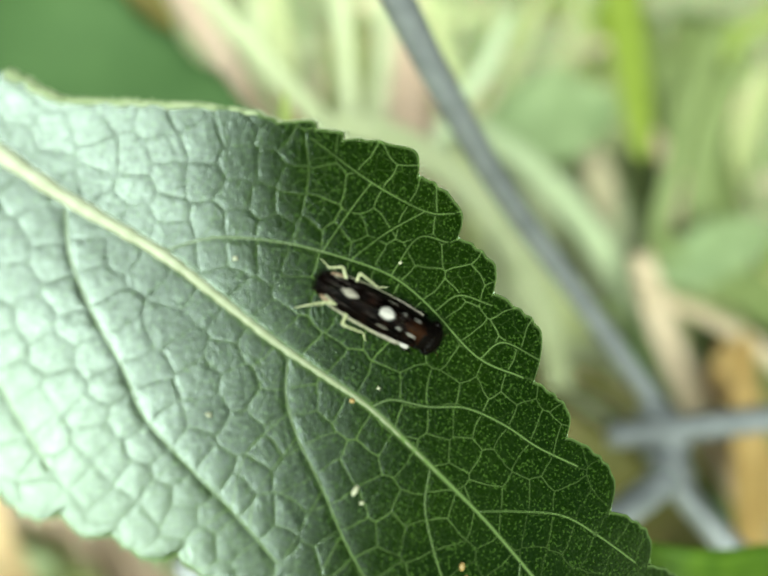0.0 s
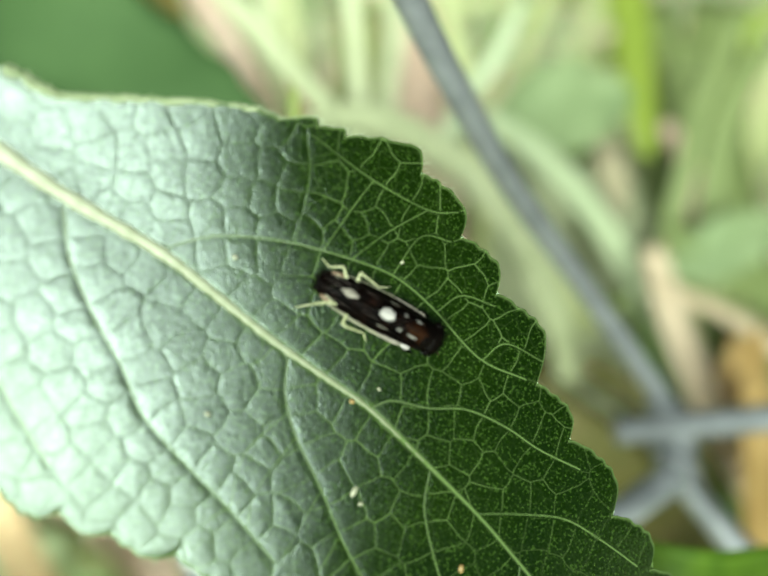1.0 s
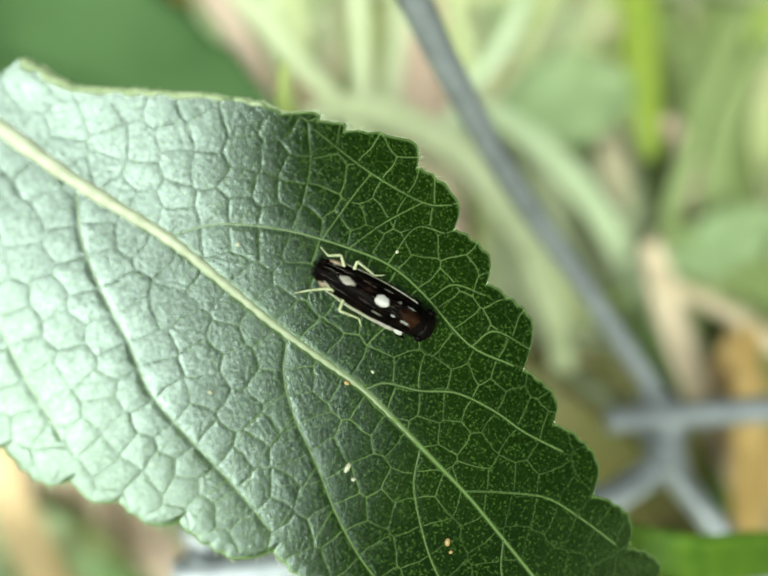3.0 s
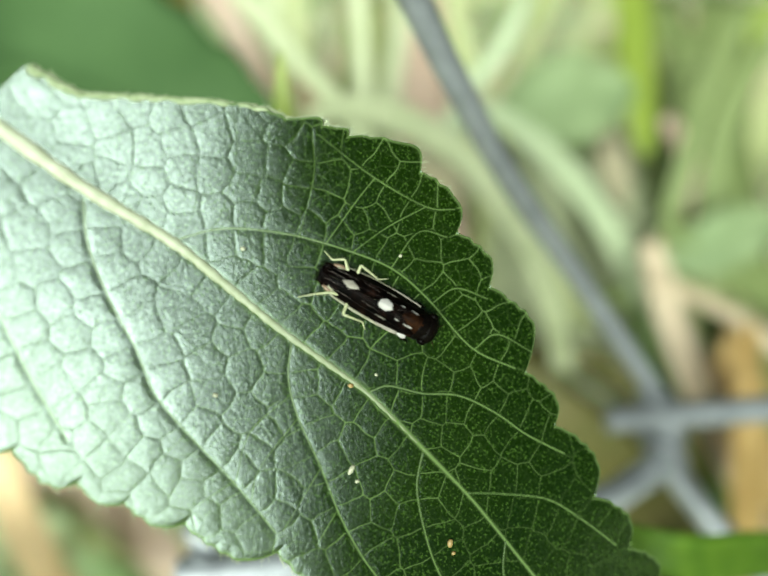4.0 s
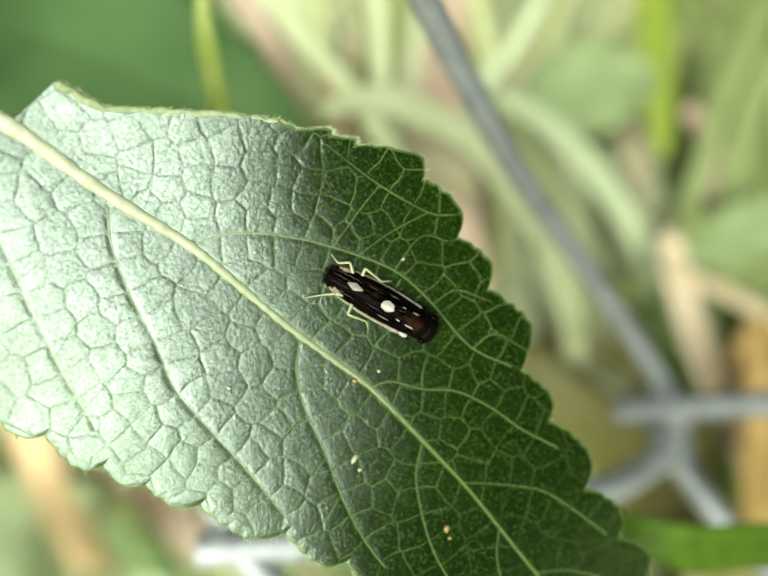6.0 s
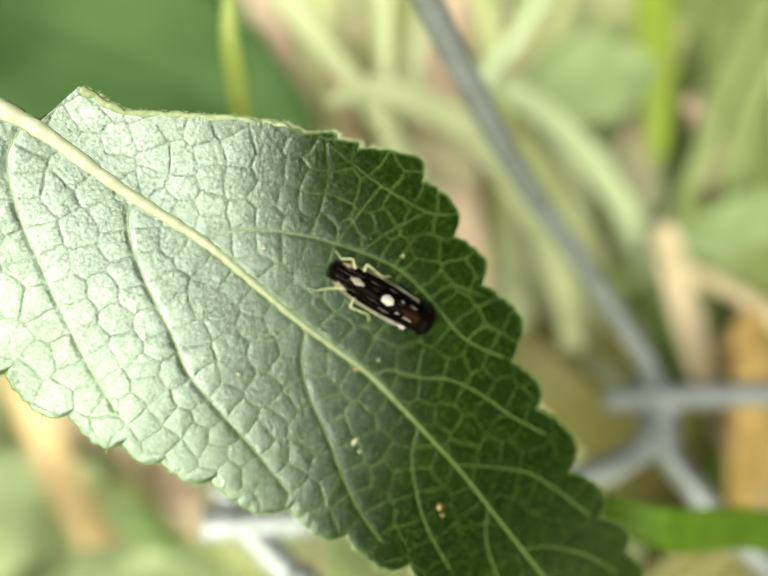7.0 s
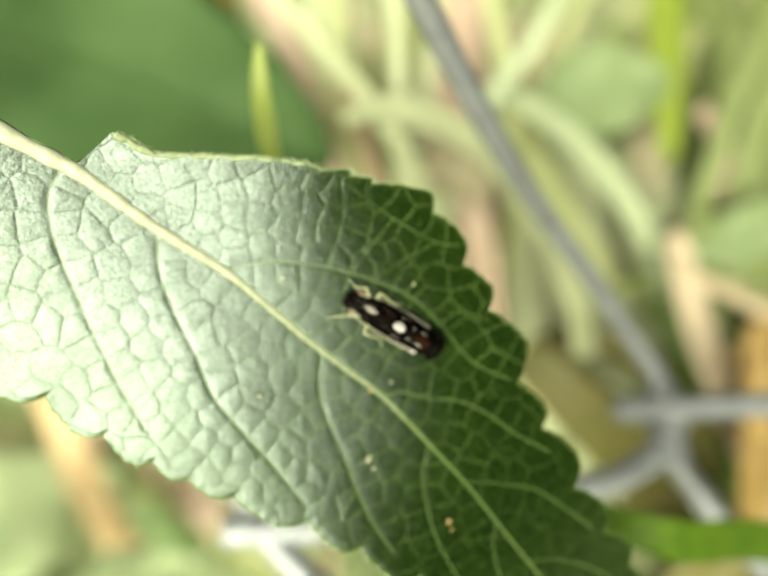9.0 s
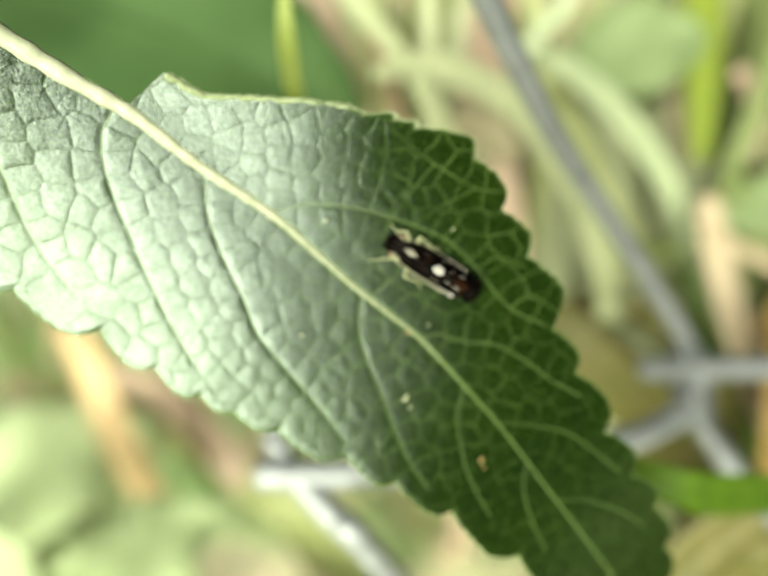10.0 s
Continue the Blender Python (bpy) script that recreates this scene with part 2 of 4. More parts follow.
def tube(path, radii, sides=8, flat=1.0, up=(0, 0, 1)):
    """Verts and faces of a closed tube along a path; flat squeezes it along up."""
    path, up = np.array(path, float), np.array(up, float)
    radii = np.broadcast_to(radii, len(path))
    along = np.gradient(path, axis=0)
    along /= np.linalg.norm(along, axis=1)[:, None] + 1e-12
    side = np.cross(along, up)
    side /= np.linalg.norm(side, axis=1)[:, None] + 1e-9
    top = np.cross(side, along)
    verts = []
    for k in range(sides):
        a = 2 * math.pi * k / sides
        verts.append(path + radii[:, None] * (math.cos(a) * side + flat * math.sin(a) * top))
    verts = np.stack(verts, 1).reshape(-1, 3)
    n = len(path)
    faces = [(i * sides + k, i * sides + (k + 1) % sides, (i + 1) * sides + (k + 1) % sides, (i + 1) * sides + k)
             for i in range(n - 1) for k in range(sides)]
    faces += [tuple(range(sides))[::-1], tuple((n - 1) * sides + k for k in range(sides))]
    return verts, faces


def ellipsoid(center, radii, nu=14, nv=10):
    verts, faces = [], []
    for j in range(nv + 1):
        th = math.pi * j / nv
        for i in range(nu):
            ph = 2 * math.pi * i / nu
            verts.append((center[0] + radii[0] * math.sin(th) * math.cos(ph), center[1] + radii[1] * math.sin(th) * math.sin(ph),
                          center[2] + radii[2] * math.cos(th)))
    for j in range(nv):
        for i in range(nu):
            faces.append((j * nu + i, (j + 1) * nu + i, (j + 1) * nu + (i + 1) % nu, j * nu + (i + 1) % nu))
    return np.array(verts), faces


def put_together(pieces):
    verts, faces, base = [], [], 0
    for v, f in pieces:
        verts.append(np.asarray(v))
        faces += [tuple(i + base for i in q) for q in f]
        base += len(v)
    return np.vstack(verts), faces


# ---- the leaf's own shape, in millimetres: a along the midrib, b across, h up from its plane ----
LEAF_FRAME = Matrix(((0.7481, 0.6179, 0.2421, -2.989 * MM), (-0.3310, 0.6636, -0.6708, 12.658 * MM),
                     (-0.5751, 0.4217, 0.7010, 236.89 * MM), (0, 0, 0, 1)))


def leaf_bend(a, b):
    a, b = np.clip(a, -16, 22), np.clip(b, -11, 9)
    # the upper half lifts from the midrib towards the base
    lifted = 0.12 * np.log1p(np.exp(b * 2.5)) / 2.5 / (1 + np.exp((a + 3.6) / 1.7))
    lifted = lifted - 0.62 * np.tanh(np.log1p(np.exp((a + 2.4) * 0.9)) / 0.9 / 7) / (1 + np.exp((b + 0.2) / 2.0))
    a, b = a / 10, b / 10
    return (lifted - 0.137 + 0.269 * a + 0.278 * b + 0.408 * a * a - 0.741 * a * b + 0.221 * b * b
            - 0.458 * a ** 3 - 0.102 * a * a * b + 0.024 * a * b * b + 0.019 * b ** 3)


def eased(x, xs, ys, soft=0.8):
    fine = np.arange(xs[0] - 2, xs[-1] + 2, 0.05)
    y = np.interp(fine, xs, ys)
    k = int(soft / 0.05) | 1
    y = np.convolve(np.pad(y, k // 2, mode="edge"), np.ones(k) / k, "valid")
    return np.interp(x, fine, y)


def midrib_b(a):
    return eased(a, [-30, -22, -14.96, -12.83, -10.96, -8, -4.62, -0.3, 3.2, 6.03, 8.4, 11.7, 17.0, 26],
                 [-5.8, -3.7, -2.0, -1.55, -1.0, -0.74, -0.12, -0.02, 0.33, 0.12, -0.06, -0.6, -1.39, -2.9], 1.6)


NOTCH_UP = [(-22, -3.6), (-11.15, -0.85), (-11.0, 0.85), (-9.5, 1.22), (-4.75, 5.03), (-3.8, 5.70), (-2.97, 6.08), (-0.42, 7.0),
            (1.95, 6.38), (4.1, 5.78), (7.12, 4.33), (9.28, 3.75), (12.3, 2.95), (14.9, 2.45), (17.3, 2.1), (19.6, 1.2), (21.6, 0.1), (26, -2.9)]
NOTCH_LOW = [(-22, -3.9), (-17, -8.2), (-13, -9.4), (-9.77, -8.95), (-6.45, -8.05), (-3.93, -7.78), (-1.84, -7.42), (-0.38, -7.02), (1.46, -6.38),
             (4.35, -5.28), (6.7, -4.7), (9.4, -4.0), (13.1, -3.5), (15.8, -3.3), (18.5, -3.2), (21.5, -3.15), (26, -2.9)]


def toothed(a, notches, bulge):
    """The margin: from notch to notch a rounded tooth that leans towards the tip."""
    xs, ys = np.array(notches).T
    i = np.clip(np.searchsorted(xs, a) - 1, 0, len(xs) - 2)
    span = xs[i + 1] - xs[i]
    p = np.clip((a - xs[i]) / span, 0, 1)
    lift = bulge * np.minimum(span, 3.4) * 1.45 * p ** 0.62 * (1 - p ** 7)
    lift *= np.where((a < -9.5) & (bulge > 0), 0.0, 1.0) * np.where((a > -9.5) & (a < -4.75) & (bulge > 0), 0.35, 1.0)
    ripple = 0.035 * np.sin(a * 9.0 + 2.0 * np.sin(a * 2.3)) * np.sign(bulge)
    return ys[i] + (ys[i + 1] - ys[i]) * p + lift + ripple * np.minimum(1, p * 5)


LATERALS = [
    [(-4.68, 0.0), (-4.11, 0.93), (-3.37, 1.67), (-1.96, 2.65), (-0.18, 3.53), (1.18, 4.0), (2.72, 4.05), (4.99, 3.83), (6.7, 4.35)],
    [(3.27, 0.42), (3.64, 0.96), (4.7, 1.52), (5.74, 2.29), (7.15, 2.7), (8.58, 2.88), (10.2, 3.3)],
    [(8.2, 0.0), (9.27, 0.78), (10.75, 1.67), (12.35, 1.97), (14.3, 2.15)],
    [(12.8, -0.7), (13.9, 0.15), (15.6, 0.85), (17.5, 1.2)],
    [(-7.5, -0.95), (-6.4, -1.97), (-4.7, -2.85), (-3.27, -3.4), (-1.98, -4.05), (-0.39, -4.35), (1.82, -4.62), (3.9, -4.98)],
    [(0.2, -0.1), (0.91, -1.04), (1.98, -1.77), (3.71, -2.55), (5.21, -3.31), (6.7, -3.85), (7.9, -4.1)],
    [(6.0, 0.05), (6.66, -1.01), (7.94, -2.0), (9.12, -2.65), (10.8, -3.2)],
    [(10.4, -0.4), (11.1, -1.3), (12.4, -2.1), (14.0, -2.7)],
    [(-11.4, -1.3), (-11.1, -2.4), (-9.96, -3.47), (-7.76, -4.7), (-4.91, -6.0), (-2.9, -6.7)],
    [(-15.5, -2.3), (-15.0, -3.8), (-13.2, -5.4), (-10.5, -7.0), (-8.0, -7.7)],
]
CROSSES = [
    [(-7.32, 3.15), (-5.85, 2.29), (-4.85, 0.84), (-4.8, 0.0)], [(-8.6, 1.75), (-7.64, 1.38), (-6.84, 0.32), (-6.57, -0.4)],
    [(-6.06, 4.1), (-5.09, 3.15), (-4.25, 1.5), (-4.17, 0.95)], [(-5.1, 4.7), (-4.26, 3.58), (-3.63, 1.97), (-3.4, 1.7)],
    [(-3.9, 5.4), (-2.93, 4.42), (-1.97, 2.68)], [(-3.71, 5.47), (-1.42, 5.81), (0.54, 6.36), (1.33, 7.0)],
    [(-1.16, 3.1), (-1.36, 4.83), (-1.42, 5.81)], [(1.02, 3.97), (0.91, 5.52), (1.77, 6.1)], [(-0.3, 3.5), (0.0, 4.9), (0.5, 6.3)],
    [(2.9, 4.05), (3.2, 5.0), (4.3, 5.5)], [(5.1, 3.85), (5.4, 4.8), (6.8, 5.2)], [(-3.5, -3.54), (-3.59, -4.83), (-3.57, -6.9)],
    [(-2.0, -4.17), (-2.13, -6.3), (-2.18, -7.5)], [(-0.38, -4.37), (-0.48, -6.6)], [(1.79, -4.51), (1.39, -5.8)],
    [(1.32, -1.35), (1.12, -3.11), (1.79, -4.51)], [(2.0, -1.78), (2.13, -3.78), (2.6, -4.7)], [(3.66, -2.52), (4.04, -4.78)],
    [(-4.9, -2.9), (-5.6, -4.3), (-5.4, -5.8)], [(-6.6, -2.0), (-7.6, -3.2), (-7.9, -4.8)], [(5.0, -3.2), (5.2, -4.5)],
]


def strokes_distance(a, b, lines, steps=40):
    """Distance from points to a set of curved lines."""
    d = np.full(a.shape, 9.0)
    for line in lines:
        c = spline(line, steps)
        lo, hi = c.min(0) - 1.2, c.max(0) + 1.2
        box = (a > lo[0]) & (a < hi[0]) & (b > lo[1]) & (b < hi[1])
        pa, pb = a[box], b[box]
        best = np.full(pa.shape, 9.0)
        for p, q in zip(c[:-1], c[1:]):
            e = q - p
            s = np.clip(((pa - p[0]) * e[0] + (pb - p[1]) * e[1]) / (e @ e), 0, 1)
            best = np.minimum(best, np.hypot(pa - p[0] - s * e[0], pb - p[1] - s * e[1]))
        d[box] = np.minimum(d[box], best)
    return d


def net_seeds(step, gap, seed, lines=()):
    """Middles of the fields between the veins: pairs on both sides of each line, so that the lines are borders, then a loose even fill."""
    rng, pairs = np.random.RandomState(seed), []
    for line in lines:
        c = spline(line, 80)
        run = np.concatenate([[0], np.cumsum(np.hypot(*np.diff(c, axis=0).T))])
        along = np.arange(rng.uniform(0.2, 0.5) * step, run[-1], step)
        p = np.stack([np.interp(along, run, c[:, k]) for k in (0, 1)], -1)
        q = np.stack([np.interp(along + 0.05, run, c[:, k]) for k in (0, 1)], -1) - p + 1e-6
        normal = np.stack([-q[:, 1], q[:, 0]], -1) / np.linalg.norm(q, axis=1)[:, None]
        for m, n in zip(p, normal):
            pairs.append((m + n * gap, m - n * gap))
    fill = [(rng.uniform((-23, -10.5), (26, 8.5)),) for _ in range(int(5000 * (0.9 / step) ** 2))]
    bins = {}
    for group, reach in ((pairs, 0.62 * step), (fill, 0.86 * step)):
        for some in group:
            for p in some:
                u, v = int(p[0] // step), int(p[1] // step)
                close = (q for du in (-1, 0, 1) for dv in (-1, 0, 1) for q in bins.get((u + du, v + dv), ()))
                if all((q[0] - p[0]) ** 2 + (q[1] - p[1]) ** 2 > reach * reach for q in close):
                    bins.setdefault((u, v), []).append((float(p[0]), float(p[1])))
    return np.array([q for k in sorted(bins) for q in bins[k]])


def cell_edges(a, b, seeds, reach):
    """Distance to the borders of the fields round the seeds, and a number for each field."""
    edge, number = np.empty(a.shape), np.empty(a.shape, int)
    for lo in range(0, a.shape[0], 12):
        x, y = a[lo:lo + 12], b[lo:lo + 12]
        which = np.flatnonzero((seeds[:, 0] > x.min() - reach) & (seeds[:, 0] < x.max() + reach))
        which = which if len(which) > 3 else np.arange(9)
        near = seeds[which]
        d2 = (x[..., None] - near[:, 0]) ** 2 + (y[..., None] - near[:, 1]) ** 2
        k = d2.argmin(-1)
        d1 = d2.min(-1)
        span = np.hypot(near[:, None, 0] - near[None, :, 0], near[:, None, 1] - near[None, :, 1])[k]
        e = np.where(span > 1e-6, (d2 - d1[..., None]) / (2 * np.maximum(span, 1e-6)), 9.0)
        edge[lo:lo + 12], number[lo:lo + 12] = e.min(-1), which[k]
    return edge, number


def leaf_relief(a, b, inner):
    """Height of the quilted upper face over the bend, how pale a vein shows and how dull its groove; inner: 0 at the margin, 1 inside."""
    wa = a + 0.06 * np.sin(b * 3.4 + 1) + 0.012 * np.sin(b * 9.3 + a * 5.1)
    wb = b + 0.06 * np.sin(a * 3.3) + 0.012 * np.sin(a * 8.9 - b * 4.2)
    lat = strokes_distance(a, b, LATERALS)
    cross = strokes_distance(a, b, CROSSES, 16)
    rib = np.abs(b - midrib_b(a))
    third, number = cell_edges(wa, wb, NET, 2.2)
    fourth, _ = cell_edges(wa, wb, FINE_NET, 0.9)
    groove = 1 - np.exp(-(third / 0.05) ** 2)
    dome = np.sin(np.clip(third / 0.46, 0, 1) * 1.57)
    small = 1 - np.exp(-(fourth / 0.05) ** 2)
    main = 1 - np.exp(-(np.minimum(lat, rib * 0.8) / 0.16) ** 1.4)
    fade = 0.55 + 0.45 * np.clip((3 - a) / 8, 0, 1)
    full = np.clip((-b - 1.2) / 3, 0, 1) * np.clip((8 - a) / 6, 0, 1)
    h = fade * ((QUILT * (0.55 + 0.12 * full) * groove + (0.004 + 0.006 * full) * dome) * (0.6 + 0.8 * ((number * 0.618) % 1)) * np.clip(main * 1.4, 0, 1) + 0.0016 * small * main) + 0.0035 * main + 0.012 * full * np.sin(np.clip(lat / 1.3, 0, 1) * 1.57)
    h = h * np.clip(inner * 1.2, 0.1, 1)
    main_line = np.maximum(np.exp(-(lat / 0.026) ** 2), np.exp(-(rib / (0.16 - 0.11 * np.clip((a + 2) / 10, 0, 1))) ** 2))
    faint = 0.72 + 0.28 * np.sin(a * 1.7 + 1.3 * np.sin(b * 1.1)) * np.sin(b * 1.9 + 1.1 * np.sin(a * 0.9))
    apart = 1 - np.exp(-(np.minimum(lat, cross) / 0.09) ** 4)
    tiny = 0.34 - 0.24 * np.clip((a + 0.8 * b - 0.5) / 2, 0, 1)
    net = faint * np.maximum.reduce([0.78 * apart * np.exp(-(third / 0.019) ** 2), 0.84 * np.exp(-(cross / 0.022) ** 2), tiny * apart * np.exp(-(fourth / 0.018) ** 2)])
    # the net is sunken and green near the base, pale and fine towards the tip
    pale = np.clip((a + 0.5 * b + 5) / 6, 0.12, 1) * np.clip((14 - a) / 9, 0.4, 1)
    rim = 0.75 * np.clip(1 - inner * 3.5, 0, 1)
    # Paler towards the lower margin: light through the thin leaf, put into its colour
    lit_through = 0.26 * np.clip((-b - 3.6 - 0.05 * a) / 3.5, 0, 1) * np.clip((9 - a) / 8, 0, 1)
    return h - 0.033, np.clip(np.maximum(0.85 * main_line, net * pale) + rim + lit_through, 0, 1), np.clip(np.maximum(0.6 * main_line, 1.3 * net) + rim + 0.7 * lit_through, 0, 1)


QUILT = 0.0068
MIDLINE = [(x, float(midrib_b(x))) for x in np.arange(-22, 25, 1.0)]
NET = net_seeds(0.96, 0.47, 3, [*LATERALS, *CROSSES, MIDLINE])
FINE_NET = net_seeds(0.42, 0.2, 9)


def on_leaf(a, b, lift=0.0):
    """A place on the leaf, in the leaf's own metres."""
    a, b = np.asarray(a, float), np.asarray(b, float)
    return np.stack([a, b, leaf_bend(a, b) + lift], -1) * MM


def build_plant():
    plant = new("leafy_plant")
    plant.matrix_world = LEAF_FRAME
    tagged(plant, "serrated green leaf with quilted face and pale veins on its stem", "plant")
    rows = np.concatenate([np.linspace(-22, -14.1, 70), np.linspace(-14, -8.03, 190), np.linspace(-8, 11, 860), np.linspace(11.05, 20, 180), np.linspace(20.2, 25.95, 30)])
    n_low, n_up = 241, 216
    low, up, mid = toothed(rows, NOTCH_LOW, -0.21) - 0.07, toothed(rows, NOTCH_UP, 0.29) + 0.04 + 0.28 * np.exp(-((rows - 6.1) / 1.0) ** 2) - 0.14 * np.clip((rows - 8.8) / 3, 0, 1), midrib_b(rows)
    up = np.maximum(up, mid + 0.12)
    low = np.minimum(low, mid - 0.12)
    f_low, f_up = np.linspace(1, 0, n_low)[:, None], np.linspace(0, 1, n_up + 1)[1:, None]
    b = np.concatenate([mid + (low - mid) * f_low, mid + (up - mid) * f_up]).T
    a = np.repeat(rows[:, None], b.shape[1], 1)
    edge = np.minimum((b - low[:, None]), (up[:, None] - b))
    inner = np.clip(edge / 0.45, 0, 1)
    h, vein, groove = leaf_relief(a, b, inner)
    # the margin rolls under a little, more along the upper edge near the base
    roll = np.exp(-np.clip(up[:, None] - b, 0, 9) / 0.35) * np.exp(-((a + 6.5) / 3.5) ** 2)
    h = h + leaf_bend(a, b) + 0.05 * roll - 0.015 * np.exp(-edge / 0.12)
    top = np.stack([a, b, h], -1).reshape(-1, 3) * MM
    thick = (0.05 + 0.2 * inner).reshape(-1, 1)
    under = top - np.array([[0, 0, MM]]) * thick
    grid = np.arange(b.size).reshape(b.shape)
    coarse = grid[np.ix_(np.unique(np.append(np.arange(0, b.shape[0], 6), b.shape[0] - 1)), np.unique(np.append(np.arange(0, b.shape[1], 6), b.shape[1] - 1)))]
    nr, nc = b.shape
    idx = np.arange(nr * nc).reshape(nr, nc)
    quads = np.stack([idx[:-1, :-1], idx[1:, :-1], idx[1:, 1:], idx[:-1, 1:]], -1).reshape(-1, 4)
    n = nr * nc
    rim = np.concatenate([idx[0], idx[1:, -1], idx[-1, -2::-1], idx[-2:0:-1, 0]])
    step = np.arange(len(rim))
    nxt = np.roll(step, -1)
    sides = np.stack([rim, rim[nxt], n + nxt, n + step], -1)
    below = np.arange(coarse.size).reshape(coarse.shape) + n + len(rim)
    back = np.stack([below[:-1, :-1], below[:-1, 1:], below[1:, 1:], below[1:, :-1]], -1).reshape(-1, 4)
    faces = np.vstack([quads, sides, back])
    points = np.vstack([top, under[rim], under[coarse.ravel()]])
    shade = np.concatenate([vein.ravel(), vein.ravel()[rim], vein.ravel()[coarse.ravel()]])
    me = bpy.data.meshes.new("blade")
    me.vertices.add(len(points))
    me.vertices.foreach_set("co", points.astype(np.float32).ravel())
    me.loops.add(faces.size)
    me.loops.foreach_set("vertex_index", faces.astype(np.int32).ravel())
    me.polygons.add(len(faces))
    me.polygons.foreach_set("loop_start", np.arange(0, faces.size, 4, dtype=np.int32))
    me.polygons.foreach_set("use_smooth", np.ones(len(faces), dtype=bool))
    me.materials.append(LEAF)
    me.update(calc_edges=True)
    pale = me.attributes.new("vein", "FLOAT", "POINT")
    pale.data.foreach_set("value", shade.astype(np.float32))
    sunk = me.attributes.new("groove", "FLOAT", "POINT")
    sunk.data.foreach_set("value", np.concatenate([groove.ravel(), groove.ravel()[rim], groove.ravel()[coarse.ravel()]]).astype(np.float32))
    blade = new("blade", me)
    blade.parent = plant
    blade["label"] = "dark green blade with round teeth"
    # midrib and lateral veins, half sunk into the quilted face
    am = np.linspace(-23, 25, 620)
    r = np.interp(am, [-23, -14, -9, -4, 0, 6, 14, 25], [0.64, 0.47, 0.34, 0.245, 0.165, 0.08, 0.04, 0.018])
    r = r * (1 + 0.08 * np.sin(am * 5.1 + np.sin(am * 2.2)) + 0.09 * np.clip((am + 9) / 7, 0, 1) * np.sin(am * 11.7) + 0.06 * np.clip((am + 6) / 6, 0, 1) * np.sin(am * 17 + 2 * np.sin(am * 3.3)))
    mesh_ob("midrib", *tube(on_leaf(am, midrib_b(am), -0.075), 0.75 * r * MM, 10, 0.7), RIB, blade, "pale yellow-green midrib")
    for line in LATERALS:
        c = spline(line, 50)
        r = np.linspace(0.024, 0.002, 50) * (1 + 0.2 * np.sin(np.arange(50) * 1.9))
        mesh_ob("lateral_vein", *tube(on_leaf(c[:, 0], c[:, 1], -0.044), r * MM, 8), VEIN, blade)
    # hairs along the margin
    rng, pieces = np.random.RandomState(5), []
    for notches, bulge, lo, hi, count in ((NOTCH_UP, 0.29, -10.9, -2.6, 2200), (NOTCH_UP, 0.29, -2.6, 1, 60), (NOTCH_LOW, -0.21, -14, 12, 420)):
        for a0 in rng.uniform(lo, hi, count):
            b0 = float(toothed(np.array([a0]), notches, bulge)[0])
            s = np.sign(bulge)
            length = rng.uniform(0.08, 0.26)
            d = np.array([rng.uniform(-0.2, 0.9), s * rng.uniform(0.5, 1.0), rng.uniform(-0.2, 0.7)])
            p0 = on_leaf(a0, b0 + 0.05 * s, -0.18)
            path = [p0, p0 + d * length * 0.5 * MM, p0 + (d + np.array([0.25, 0, 0.1])) * length * MM]
            pieces.append(tube(path, np.array([0.014, 0.010, 0.004]) * MM, 3))
    fringe = mesh_ob("hair_fringe", *put_together(pieces), HAIR, blade, "fine pale hairs")
    fringe["kind"] = "stuff"
    # pale swollen rim along the upper margin near the base
    ar = np.linspace(-10.9, -3.3, 240)
    br = toothed(ar, NOTCH_UP, 0.29) + 0.05
    r = np.interp(ar, [-10.9, -9.5, -5.5, -3.3], [0.13, 0.13, 0.085, 0.015]) * (1 + 0.30 * np.sin(ar * 7.3 + 1.5 * np.sin(ar * 3.1)) * np.sin(ar * 2.9 + 1))
    mesh_ob("margin_rim", *tube(on_leaf(ar, br - 0.04, -0.06), r * MM, 8, 0.7), DOWN, blade, "pale downy leaf margin")
    # stalk of the leaf and the stem that bears it
    inv = LEAF_FRAME.inverted()
    base = LEAF_FRAME @ Vector(on_leaf(-22, midrib_b(-22.0), -0.3))
    knee = Vector((-46 * MM, 24 * MM, 256 * MM))
    stalk = spline([base, base.lerp(knee, 0.5) + Vector((0, 0, 1.2 * MM)), knee], 24)
    stalk = [inv @ Vector(p) for p in stalk]
    mesh_ob("petiole", *tube(stalk, np.linspace(0.62, 1.0, 24) * MM, 10), RIB, plant, "pale leaf stalk")
    stem = spline([Vector((-46, 24, 275)) * MM, knee, Vector((-70, 30, 190)) * MM, Vector((-120, 45, 90)) * MM, Vector((-150, 60, -4)) * MM], 50)
    mesh_ob("stem", *tube([inv @ Vector(p) for p in stem], np.linspace(1.1, 2.4, 50) * MM, 10), STEM, plant, "upright green stem")
    return plant


# ---- the leafhopper ----
BUG_TAIL, BUG_TURN = (-0.70, 2.27), 13.0


def bug_half_width(x):
    return np.interp(x, [0, 0.25, 0.8, 1.6, 2.6, 3.4, 3.9, 4.2], [0.34, 0.46, 0.57, 0.66, 0.68, 0.63, 0.56, 0.48])


def bug_height(x):
    return np.interp(x, [0, 0.5, 1.5, 2.6, 3.4, 4.2], [0.30, 0.52, 0.80, 0.95, 0.95, 0.80])


